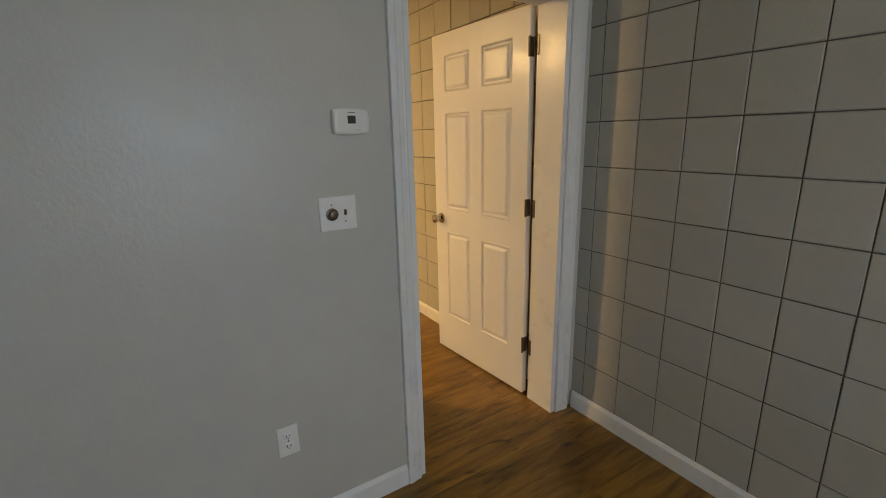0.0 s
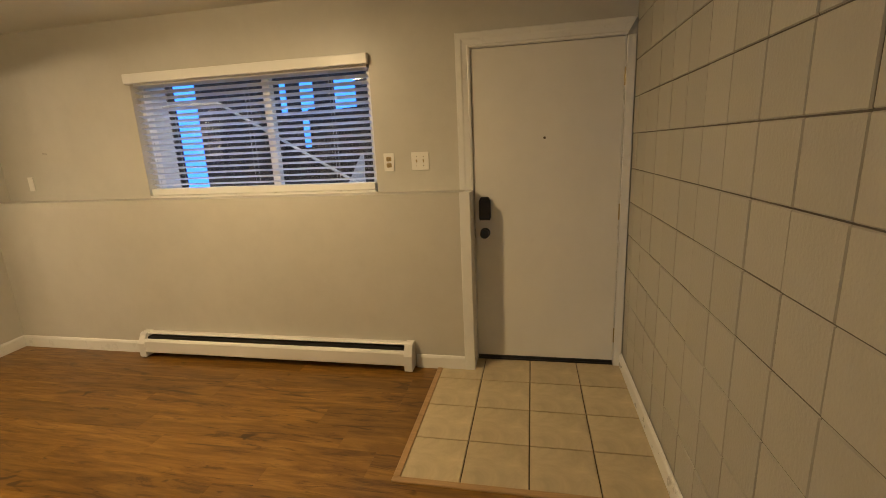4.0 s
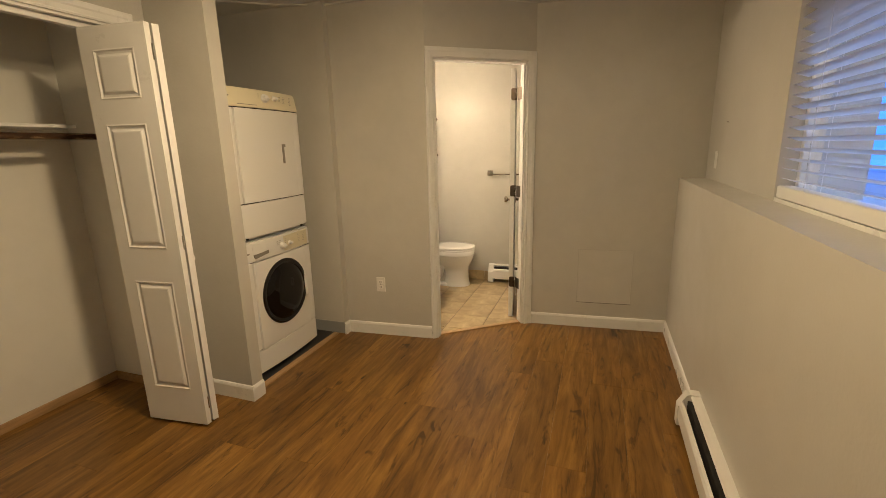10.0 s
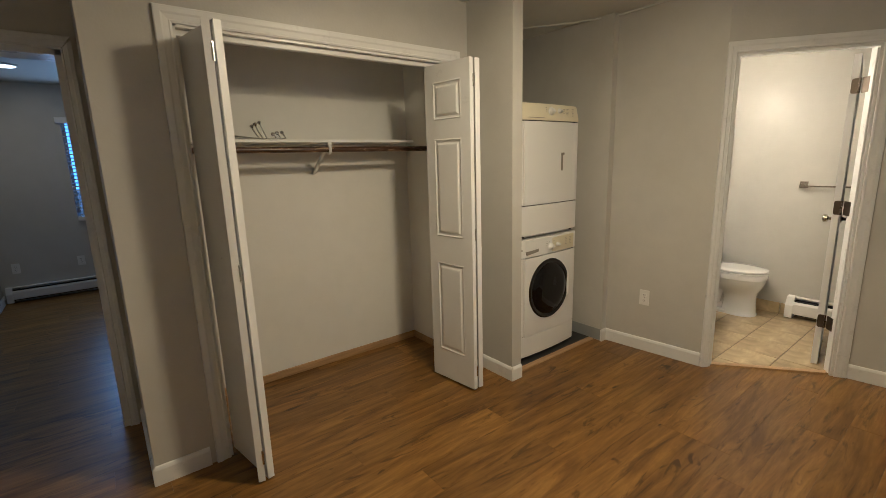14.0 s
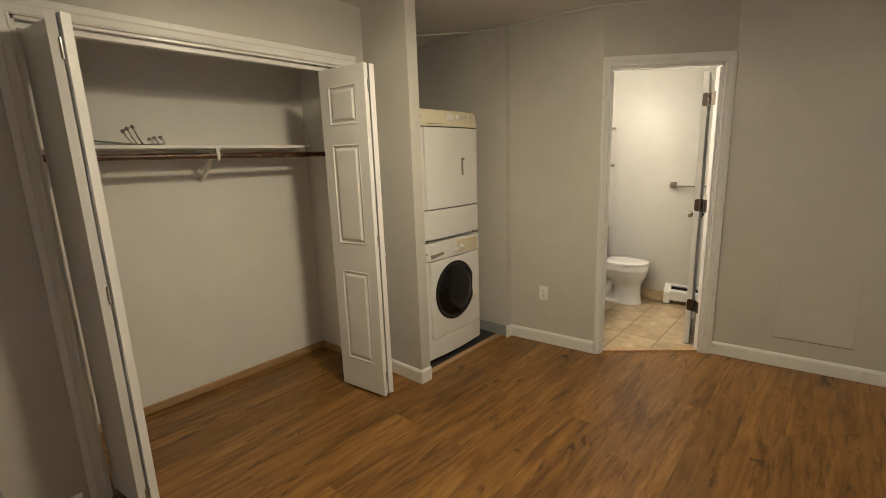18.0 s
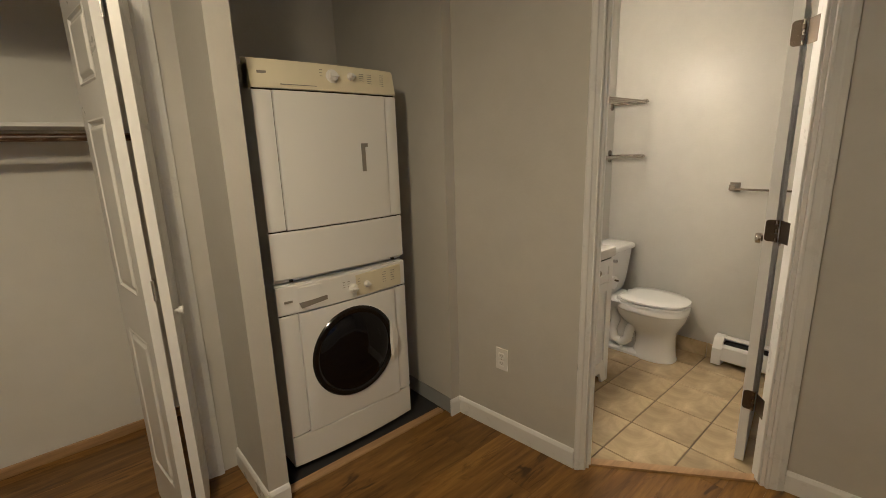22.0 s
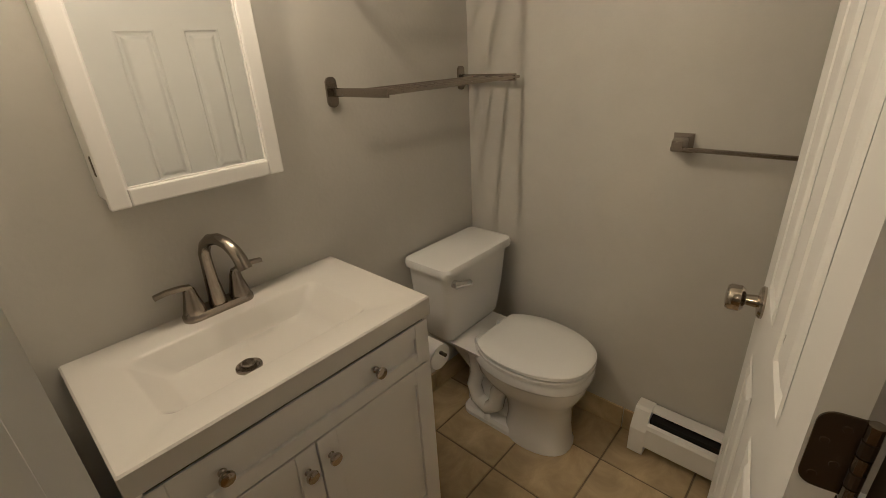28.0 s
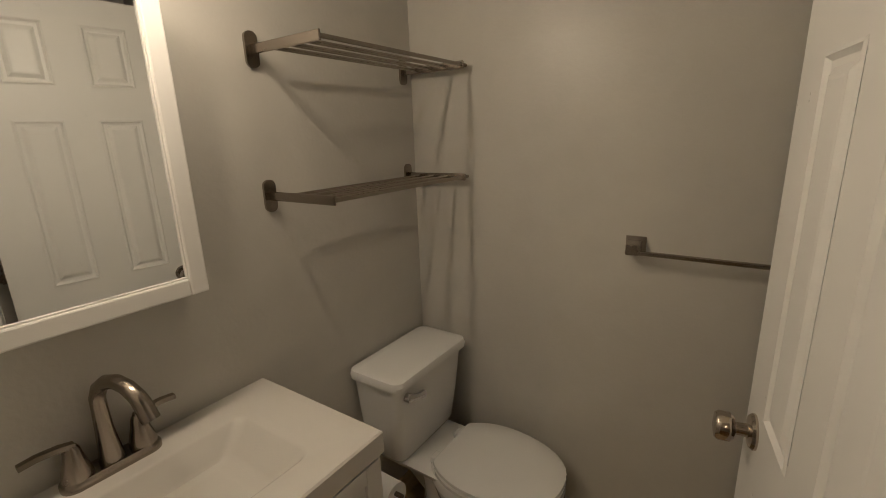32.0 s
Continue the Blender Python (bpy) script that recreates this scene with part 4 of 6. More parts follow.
# ---- baseboard heaters ----
def heater(name, m, w, h, d, label):
    """Hydronic baseboard: local x along, y out of the wall."""
    ob = thing(name, m, label, "baseboard heater")
    e = 0.055
    part("back_plate", box(e * 0.5, w - e * 0.5, 0.0, 0.008, 0.02, h), HEATER, ob)
    part("top_cover", loft([[(x, y, z) for y, z in ((0.0, h), (d * 0.42, h - 0.002), (d * 0.48, h - 0.008), (d * 0.46, h - 0.011), (d * 0.40, h - 0.007), (0.0, h - 0.006))] for x in (e, w - e)]), HEATER, ob)
    part("front_panel", loft([[(x, y, z) for y, z in ((d * 0.80, h - 0.036), (d * 0.92, h - 0.042), (d, h - 0.055), (d, 0.052), (d * 0.93, 0.044), (d * 0.90, 0.05), (d * 0.94, 0.058), (d * 0.94, h - 0.06), (d * 0.79, h - 0.041))] for x in (e, w - e)]), HEATER, ob)
    # plain near-black block paints the shade inside, round the finned tube
    part("shaded_core", box(e, w - e, 0.009, d * 0.6, 0.03, h - 0.03), GAP_SHADE, ob, "dark block painted as the shaded inside with its finned tube")
    for x in (0.0, w - e):
        pr = [(0.0, 0.012), (d + 0.004, 0.012), (d + 0.004, h - 0.07), (d * 0.66, h - 0.002), (d * 0.5, h + 0.005), (0.0, h + 0.005)]
        part("end_cap", loft([[(xx, y, z) for y, z in pr] for xx in (x, x + e)]), HEATER, ob, "white enamel end cap")
    return ob


heater("baseboard_heater", pose(0.588, YN_LOW, 0, 0, 0, 180), 2.15, 0.188, 0.095, "long white baseboard heater under the window")
heater("baseboard_heater", pose(-0.6, -1.8, 0), 2.52, 0.18, 0.085, "white baseboard heater along the bedroom wall")
heater("baseboard_heater", pose(XW + 0.012, 4.72, BF, 0, 0, -90), 0.735, 0.19, 0.09, "white baseboard heater on the tiled bathroom floor")


# ---- plates on the walls ----
def plate(name, m, w, h, label, category, kind):
    """A wall plate: local x along the wall, y out of it, centred."""
    ob = thing(name, m, label, category)
    part("cover", box(-w / 2, w / 2, 0, 0.006, -h / 2, h / 2, 0.003, 2), PLATE, ob)
    if kind in ("outlet", "outlet_brown"):
        for z in (0.02, -0.02):
            s = part("socket", box(-0.017, 0.017, 0.004, 0.0085, z - 0.014, z + 0.014, 0.004), SOCKET if kind == "outlet_brown" else PLATE, ob)
            for x in (-0.006, 0.006):
                part("slot", box(x - 0.0012, x + 0.0012, 0.0084, 0.009, z - 0.004, z + 0.006), GAP_SHADE, s)
            part("slot", disc_stack([(0.0084, 0.0022), (0.009, 0.0022)], "y", 8, (0, 0, z - 0.008)), GAP_SHADE, s)
        part("screw", disc_stack([(0.006, 0.003), (0.0072, 0.002)], "y", 8), HINGE, ob)
    if kind in ("switch", "switch2"):
        for x in ((0.0,) if kind == "switch" else (-0.023, 0.023)):
            part("toggle", loft([[(x - 0.004, 0.005, -0.008), (x + 0.004, 0.005, -0.008), (x + 0.004, 0.005, 0.008), (x - 0.004, 0.005, 0.008)], [(x - 0.003, 0.017, 0.003), (x + 0.003, 0.017, 0.003), (x + 0.003, 0.016, 0.011), (x - 0.003, 0.016, 0.011)]]), BRASSY, ob, "tan toggle")
            for z in (0.03, -0.03):
                part("screw", disc_stack([(0.006, 0.003), (0.0072, 0.002)], "y", 8, (x, 0, z)), HINGE, ob)
    return ob


SOUTH = pose(0, 0, 0, 0, 0, 180)
plate("wall_outlet", pose(0.472, YT0, 0.415) @ SOUTH, 0.072, 0.116, "white duplex outlet on the bedroom wall", "outlet", "outlet")
plate("wall_outlet", pose(0.443, YN_UP, 1.386) @ SOUTH, 0.072, 0.118, "ivory duplex outlet with aged brown sockets beside the window", "outlet", "outlet_brown")
plate("light_switch", pose(0.655, YN_UP, 1.386) @ SOUTH, 0.118, 0.118, "ivory double light switch beside the window", "light switch", "switch2")
plate("blank_plate", pose(-2.55, YN_UP, 1.325) @ SOUTH, 0.05, 0.11, "small painted-over blank wall plate", "wall plate", "blank")
_t = math.degrees(math.atan2(A1[0] - A0[0], -(A1[1] - A0[1])))
_ow = Vector(A0).lerp(Vector(A1), 0.42)
plate("wall_outlet", pose(_ow.x, _ow.y, 0.412, 0, 0, math.degrees(math.atan2(A1[1] - A0[1], A1[0] - A0[0])) + 180), 0.072, 0.116, "white duplex outlet low on the wall", "outlet", "outlet")
plate("wall_outlet", pose(1.215, -1.8, 0.39), 0.072, 0.116, "white duplex outlet in the bedroom", "outlet", "outlet")
plate("wall_outlet", pose(1.80, -1.8, 0.385), 0.072, 0.116, "white duplex outlet in the bedroom", "outlet", "outlet")
fan = plate("fan_control", pose(0.722, YT0, 1.205) @ SOUTH, 0.13, 0.118, "white double plate with dimmer knob and toggle", "light switch", "blank")
part("dimmer_knob", disc_stack([(0.006, 0.021), (0.010, 0.021), (0.012, 0.015), (0.026, 0.013), (0.027, 0.006)], "y", 20, (0.022, 0, -0.002)), HINGE, fan, "worn brass dimmer knob")
part("toggle", box(-0.028, -0.02, 0.005, 0.016, -0.008, 0.012, 0.002), HINGE, fan)
part("screw", disc_stack([(0.006, 0.003), (0.0072, 0.002)], "y", 8, (0.022, 0, 0.03)), HINGE, fan)
part("screw", disc_stack([(0.006, 0.003), (0.0072, 0.002)], "y", 8, (-0.024, 0, -0.03)), HINGE, fan)
thermo = thing("thermostat", pose(0.785, YT0, 1.505) @ SOUTH, "white digital thermostat with a small dark display", "thermostat")


def pillow(w, h, y):
    """A small rectangle with bulging sides and rounded corners."""
    pts = []
    for sx, sz, a0 in ((1, 1, 0), (-1, 1, 90), (-1, -1, 180), (1, -1, 270)):
        for k in range(5):
            t = radians(a0 + 22.5 * k)
            pts.append((sx * (w - 0.007) + 0.007 * math.cos(t), sz * (h - 0.007) + 0.007 * math.sin(t)))
        if sx * sz > 0:
            pts += [(sx * w * f, sz * h) for f in (0.5, 0.0, -0.5)]
        else:
            pts += [(sx * w, -f * h * -sz) for f in (0.5, 0.0, -0.5)]
    return [(x + 0.004 * (1 - (z / h) ** 2) * (1 if x > 0 else -1) * min(1, abs(x) / (w * 0.5)), y, z + 0.005 * (1 - min(1, abs(x) / w) ** 2) * (1 if z > 0 else -1) * min(1, abs(z) / (h * 0.5))) for x, z in pts]


part("body", loft([pillow(0.060, 0.038, 0.0), pillow(0.060, 0.038, 0.018), pillow(0.058, 0.0365, 0.0222), pillow(0.052, 0.0325, 0.0250), pillow(0.044, 0.0265, 0.0262)]), GLOSSWHITE, thermo)
part("screen", box(-0.0138, 0.0138, 0.0255, 0.0268, -0.007, 0.018), mat("lcd", (0.008, 0.016, 0.014), 0.5), thermo, "dark display")
for _z in (0.013, 0.001):
    part("button", box(-0.041, -0.033, 0.024, 0.0275, _z - 0.003, _z + 0.003, 0.001), PLATE, thermo)
part("print_bar", box(-0.012, 0.012, 0.0245, 0.0266, 0.0265, 0.0285), HINGE, thermo)
part("print_bar", box(-0.03, -0.012, 0.0245, 0.0266, -0.0285, -0.027), HINGE, thermo)
ap = thing("access_panel", pose(-2.7505, 5.137, 0.4225) @ pose(0, 0, 0, 0, 0, -84.7 - 0.0), "painted access panel flush in the end wall", "access panel")
_aw, _ah = 0.40, 0.43
SEAM = mat("painted_seam", (0.46, 0.445, 0.405), 0.6)
part("panel_board", box(-_aw / 2, _aw / 2, -0.012, 0.004, -_ah / 2, _ah / 2, 0.002), PANEL, ap)
for _s in ((-_aw / 2 - 0.004, _aw / 2 + 0.004, -_ah / 2 - 0.004, -_ah / 2), (-_aw / 2 - 0.003, -_aw / 2, -_ah / 2, _ah / 2), (_aw / 2, _aw / 2 + 0.003, -_ah / 2, _ah / 2), (-_aw / 2 - 0.004, _aw / 2 + 0.004, _ah / 2, _ah / 2 + 0.003)):
    part("seam", box(_s[0], _s[1], -0.01, 0.0022, _s[2], _s[3]), MORTAR if _s[3] < 0 else SEAM, ap)
nail = thing("wall_nail", pose(-2.35, YN_UP, 1.553) @ SOUTH, "small dark nail stub in the wall", "nail")
part("shank", tube([(-0.02, 0.004, 0), (0.02, 0.005, 0.003)], 0.002, 6), HINGE, nail)


# ---- stacked washer and dryer ----
MX0, MX1, MY = -1.885, -1.22, 3.072     # sides and front


def rounded(x0, x1, z0, z1, r, n=5):
    pts = []
    for cx, cz, a0 in ((x1 - r, z1 - r, 0), (x0 + r, z1 - r, 90), (x0 + r, z0 + r, 180), (x1 - r, z0 + r, 270)):
        for k in range(n + 1):
            a = radians(a0 + 90 * k / n)
            pts.append((cx + r * math.cos(a), cz + r * math.sin(a)))
    return pts


def bowed(x0, x1, z0, z1, y, depth=0.02, back=0.03, n=10):
    """A front panel that bulges a little across its width."""
    rings = []
    for z in (z0, z0 + 0.004, z1 - 0.004, z1):
        inset = 0.004 if z in (z0, z1) else 0.0
        ring = []
        for k in range(n + 1):
            f = k / n
            ring.append((x0 + (x1 - x0) * f, y - depth * (2 * f - 1) ** 2 - inset, z))
        ring += [(x1, y - back - depth, z), (x0, y - back - depth, z)]
        rings.append(ring)
    return loft(rings)


# grey of the print and badges, also painted as shade in the grips
PRINT_SHADE = mat("grey_print_shade", (0.25, 0.23, 0.2), 0.6)
stack = MX1 - MX0
washer = thing("washing_machine", pose(0, 0, 0), "white front-loading washer with dark round door, under the dryer", "washing machine")
part("cabinet", box(MX0, MX1, MY - 0.70, MY - 0.035, 0.03, 0.905, 0.008, 2), ENAMEL, washer)
for _x in (MX0 + 0.05, MX1 - 0.05):
    for _y in (MY - 0.62, MY - 0.1):
        part("foot", disc_stack([(0.004, 0.02), (0.03, 0.02), (0.032, 0.012)], "z", 12, (_x, _y, 0)), BLACK, washer)
part("kick_panel", bowed(MX0, MX1, 0.035, 0.188, MY), ENAMEL, washer, smooth=True)
part("side_panel", bowed(MX1 - 0.085, MX1, 0.192, 0.768, MY - 0.012, 0.006), ENAMEL, washer)
part("side_panel", bowed(MX0, MX0 + 0.075, 0.192, 0.768, MY - 0.012, 0.006), ENAMEL, washer)
# door panel with a round hole
DC, DR = (-1.563, 0.514), 0.221
bm = bmesh.new()
_x0, _x1, _z0, _z1 = MX0 + 0.077, MX1 - 0.087, 0.192, 0.768
_n = 48
inner, outer = [], []
for _k in range(_n):
    _a = 2 * math.pi * _k / _n
    _c, _s = math.cos(_a), math.sin(_a)
    inner.append((DC[0] + DR * _c, DC[1] + DR * _s))
    _f = min([((_x1 if _c > 0 else _x0) - DC[0]) / _c if abs(_c) > 1e-6 else 9, ((_z1 if _s > 0 else _z0) - DC[1]) / _s if abs(_s) > 1e-6 else 9])
    outer.append((DC[0] + _f * _c, DC[1] + _f * _s))
for _cx, _cz in ((_x0, _z0), (_x1, _z0), (_x0, _z1), (_x1, _z1)):
    _i = min(range(_n), key=lambda i: (outer[i][0] - _cx) ** 2 + (outer[i][1] - _cz) ** 2)
    outer[_i] = (_cx, _cz)
_lv = [[bm.verts.new((p[0], y, p[1])) for p in ring] for ring, y in ((outer, MY - 0.035), (outer, MY - 0.003), (inner, MY + 0.002), (inner, MY - 0.03))]
for a, b_ in zip(_lv, _lv[1:]):
    for i in range(_n):
        bm.faces.new((a[i], a[(i + 1) % _n], b_[(i + 1) % _n], b_[i]))
wdoor = part("door_panel", bm, ENAMEL, washer)
rim = bmesh.new()
_prof = ((DR, -0.02), (DR + 0.002, 0.004), (DR - 0.004, 0.010), (DR - 0.02, 0.012), (DR - 0.032, 0.006))
_rings = [[rim.verts.new((DC[0] + r * math.cos(2 * math.pi * k / 48), MY + y, DC[1] + r * math.sin(2 * math.pi * k / 48))) for k in range(48)] for r, y in _prof]
for a, b_ in zip(_rings, _rings[1:]):
    for i in range(48):
        rim.faces.new((a[i], a[(i + 1) % 48], b_[(i + 1) % 48], b_[i]))
part("door_rim", rim, GLOSSBLACK, wdoor, "black plastic door ring", True)
part("door_glass", disc_stack([(MY + 0.006, DR - 0.03), (MY + 0.016, DR - 0.045), (MY + 0.024, DR - 0.09), (MY + 0.028, DR - 0.15), (MY + 0.029, 0.01)], "y", 48, (DC[0], 0, DC[1])), SMOKED, wdoor, "dark convex door glass", True)
_h = []
for _k in range(13):
    _a = radians(205 - 50 * _k / 12)
    _w = 0.026 * math.sin(math.pi * _k / 12) + 0.004
    _p = (DC[0] + (DR - 0.002) * math.cos(_a), DC[1] + (DR - 0.002) * math.sin(_a))
    _h.append([(_p[0] + _w * 0.9, MY + 0.013, _p[1]), (_p[0] + _w * 0.5, MY + 0.024, _p[1]), (_p[0] - _w * 0.6, MY + 0.022, _p[1]), (_p[0] - _w * 1.0, MY + 0.004, _p[1])])
part("door_handle", loft(_h), ENAMEL, wdoor, "white crescent door handle", True)
for _z in (0.29, 0.70):
    part("hinge", box(MX1 - 0.09, MX1 - 0.083, MY - 0.006, MY + 0.003, _z - 0.03, _z + 0.03, 0.001), ENAMEL, washer)
wcon = part("console", bowed(MX0, MX1, 0.773, 0.9, MY + 0.002, 0.02, 0.05), ENAMEL, washer, smooth=True)
part("control_plate", bowed(MX0 + 0.03, MX1 - 0.24, 0.78, 0.888, MY + 0.003, 0.012, 0.01), CREAM, wcon, "yellowed cream control plate")
part("drawer_front", bowed(MX1 - 0.238, MX1 - 0.092, 0.782, 0.888, MY + 0.0012, 0.008, 0.008), ENAMEL, wcon)
# the grip's shade as a grey shape on the drawer front
part("drawer_grip", loft([[(x, y, z) for x, z in ((MX1 - 0.222, 0.826), (MX1 - 0.222, 0.806), (MX1 - 0.10, 0.793), (MX1 - 0.092, 0.818))] for y in (MY - 0.012, MY + 0.0022)]), PRINT_SHADE, wcon, "grey patch painted as the shade in the drawer grip")


def dial(parent, x, y, z, r):
    part("dial", disc_stack([(y, r * 1.25), (y + 0.006, r * 1.25), (y + 0.008, r), (y + 0.024, r * 0.85), (y + 0.026, r * 0.5)], "y", 20, (x, 0, z)), PLATE, parent, "white control dial", True)
    part("dial_grip", box(x - r * 0.9, x + r * 0.9, y + 0.02, y + 0.032, z - 0.004, z + 0.004, 0.002), PLATE, parent)


dial(wcon, -1.572, MY + 0.001, 0.826, 0.02)
dial(wcon, -1.648, MY - 0.001, 0.832, 0.013)


def print_group(parent, x, z, y, rows, w=0.022, step=0.012):
    for k in range(rows):
        part("print_bar", box(x - w, x, y, y + 0.0012, z - k * step - 0.0009, z - k * step + 0.0009), PRINT_SHADE, parent)


for _x in (-1.70, -1.74, -1.79):
    print_group(wcon, _x, 0.868, MY + 0.0, 5, 0.02)
for _x in (-1.52, -1.545, -1.60):
    print_group(wcon, _x, 0.864, MY + 0.0045, 3, 0.012)
part("badge", box(MX1 - 0.065, MX1 - 0.03, MY - 0.014, MY - 0.0085, 0.827, 0.836), PRINT_SHADE, wcon)

dryer = thing("tumble_dryer", pose(0, 0, 0), "white tumble dryer stacked on the washer, cream console", "tumble dryer")
part("cabinet", box(MX0, MX1, MY - 0.70, MY - 0.035, 0.912, 1.80, 0.008, 2), ENAMEL, dryer)
part("lower_panel", bowed(MX0, MX1, 0.928, 1.132, MY), ENAMEL, dryer, smooth=True)
for _x in (MX1 - 0.07, MX0 + 0.07):
    part("screw_slot", box(_x - 0.007, _x + 0.007, MY - 0.02, MY - 0.008, 0.918, 0.927), BLACK, dryer)
part("side_panel", bowed(MX1 - 0.075, MX1, 1.138, 1.695, MY - 0.012, 0.006), ENAMEL, dryer)
part("side_panel", bowed(MX0, MX0 + 0.068, 1.138, 1.695, MY - 0.012, 0.006), ENAMEL, dryer)
ddoor = part("door_panel", bowed(MX0 + 0.072, MX1 - 0.079, 1.138, 1.695, MY + 0.002, 0.008), ENAMEL, dryer, smooth=True)
_gx = -1.685
# the recess's shade as grey shapes on the flat door
part("grip_recess", loft([[(_gx + x, MY + y, z) for x, z in ((-0.006, 1.362), (0.013, 1.362), (0.013, 1.482), (-0.006, 1.482))] for y in (-0.004, 0.0035)]), PRINT_SHADE, ddoor, "grey patch painted as the shade in the grip recess")
part("grip_recess", box(_gx - 0.02, _gx + 0.013, MY - 0.004, MY + 0.0036, 1.47, 1.486), PRINT_SHADE, ddoor, "grey patch painted as the shade in the grip recess")
for _z in (1.26, 1.57):
    part("hinge", box(MX1 - 0.0805, MX1 - 0.0735, MY - 0.006, MY + 0.002, _z - 0.03, _z + 0.03, 0.001), ENAMEL, dryer)
_cr = []
for _k in range(13):
    _f = _k / 12
    _x = MX0 + stack * _f
    _b = 0.022 * (2 * _f - 1) ** 2
    _cr.append([(_x, MY + 0.004 - _b, 1.702), (_x, MY + 0.006 - _b, 1.71), (_x, MY - 0.012 - _b, 1.80), (_x, MY - 0.022 - _b, 1.812), (_x, MY - 0.10, 1.822), (_x, MY - 0.10, 1.702)])
dcon = part("console", loft(_cr), CREAM, dryer, "yellowed cream control console", True)
dial(dcon, -1.555, MY - 0.004, 1.762, 0.022)
dial(dcon, -1.645, MY - 0.006, 1.768, 0.013)
for _x in (-1.69, -1.73):
    print_group(dcon, _x, 1.782, MY - 0.008, 5, 0.022, 0.009)
print_group(dcon, -1.80, 1.785, MY - 0.014, 6, 0.02, 0.009)
print_group(dcon, -1.50, 1.785, MY - 0.004, 4, 0.012)
part("print_bar", box(-1.48, -1.33, MY - 0.006, MY + 0.0035, 1.716, 1.7185), PRINT_SHADE, dcon)
part("badge", box(MX1 - 0.065, MX1 - 0.03, MY - 0.028, MY - 0.018, 1.755, 1.765), PRINT_SHADE, dcon)

# dark strips painted as shade behind the gaps between the panels of both machines
for _o, _b in ((washer, (MX1 - 0.0875, MX1 - 0.0845, 0.192, 0.768)), (washer, (MX0 + 0.004, MX1 - 0.004, 0.1875, 0.1925)), (washer, (MX0 + 0.004, MX1 - 0.004, 0.7675, 0.7735)),
               (dryer, (MX1 - 0.0797, MX1 - 0.0743, 1.138, 1.695)), (dryer, (MX0 + 0.0675, MX0 + 0.0725, 1.138, 1.695)), (dryer, (MX0 + 0.004, MX1 - 0.004, 1.1315, 1.1385)), (dryer, (MX0 + 0.004, MX1 - 0.004, 1.6945, 1.7025))):
    part("seam", box(_b[0], _b[1], MY - 0.0345, MY - 0.024, _b[2], _b[3]), GAP_SHADE, _o, "dark strip painted as the shade in a panel gap")

# ---- closet ----
shelf = thing("closet_shelf", pose(0, 0, 0), "white painted closet shelf with worn wooden rod bracket", "shelf")
part("board", box(-0.86, 0.855, 2.112, 2.415, 1.587, 1.604, 0.002), DOORW, shelf)
part("ledger", box(-0.998, 0.86, 2.1115, 2.13, 1.53, 1.586, 0.002), CLOSET, shelf)
br = part("bracket", box(-0.240, -0.214, 2.112, 2.425, 1.572, 1.586, 0.002), DOORW, shelf, "white steel shelf bracket")
part("brace", loft([[(x, 2.375, 1.573), (x, 2.392, 1.573), (x, 2.136, 1.392), (x, 2.122, 1.404)] for x in (-0.237, -0.217)]), DOORW, br)
part("bracket_foot", box(-0.234, -0.22, 2.1115, 2.132, 1.388, 1.408, 0.002), DOORW, br)
part("rod_hook", tube([(-0.227, 2.405, 1.59)] + [(-0.227, 2.40 + 0.024 * math.cos(a), 1.545 + 0.024 * math.sin(a)) for a in [radians(70 - 32 * k) for k in range(9)]], 0.009, 10), DOORW, br)
rod = thing("closet_rod", pose(0, 2.40, 1.545), "dark stained wooden closet rod with worn patches", "closet rod")
part("pole", tube([(-0.999, 0, 0), (0.861, 0, 0)], 0.0165, 16), RODWOOD, rod, smooth=True)
hooks = thing("hook_rack", pose(0.145, 2.315, 1.604), "chrome over-door hook rack lying on the shelf", "hook rack")
part("base_wire", tube([(0.26, -0.02, 0.035), (0.05, 0.0, 0.012), (-0.05, 0.0, 0.006)], 0.0045, 8), CHROME, hooks)
part("base_wire", tube([(0.26, 0.03, 0.012), (0.05, 0.03, 0.006), (-0.05, 0.03, 0.005)], 0.0045, 8), CHROME, hooks)
for _i, (_x, _hh) in enumerate(((0.06, 0.075), (0.04, 0.088), (0.015, 0.098), (-0.055, 0.035), (-0.08, 0.042), (-0.11, 0.045))):
    _top = (_x, 0.02, _hh)
    part("hook", tube([(_x - 0.05 if _i < 3 else _x + 0.02, 0.015, 0.006), (_x - 0.035 if _i < 3 else _x - 0.02, 0.018, 0.012), (_x - 0.015, 0.02, _hh * 0.55), _top], 0.0042, 8), CHROME, hooks)
    part("ball", disc_stack([(_hh - 0.011, 0.004), (_hh - 0.007, 0.0095), (_hh, 0.0118), (_hh + 0.007, 0.0095), (_hh + 0.011, 0.004)], "z", 12, (_x, 0.02, 0)), CHROME, hooks, smooth=True)

# ---- ceiling lights ----
lamp = thing("ceiling_light", pose(-0.42, 4.22, H), "round flush ceiling light with a lit frosted glass bowl", "ceiling light")
part("canopy", disc_stack([(0, 0.155), (-0.018, 0.155), (-0.024, 0.148)], "z", 36), NICKEL, lamp, smooth=True)
part("diffuser", disc_stack([(-0.022, 0.145), (-0.045, 0.142), (-0.07, 0.122), (-0.088, 0.085), (-0.096, 0.04), (-0.098, 0.005)], "z", 36), BULB, lamp, "glowing frosted glass bowl", True)
part("finial", disc_stack([(-0.096, 0.004), (-0.100, 0.010), (-0.107, 0.008), (-0.111, 0.002)], "z", 12), NICKEL, lamp, smooth=True)
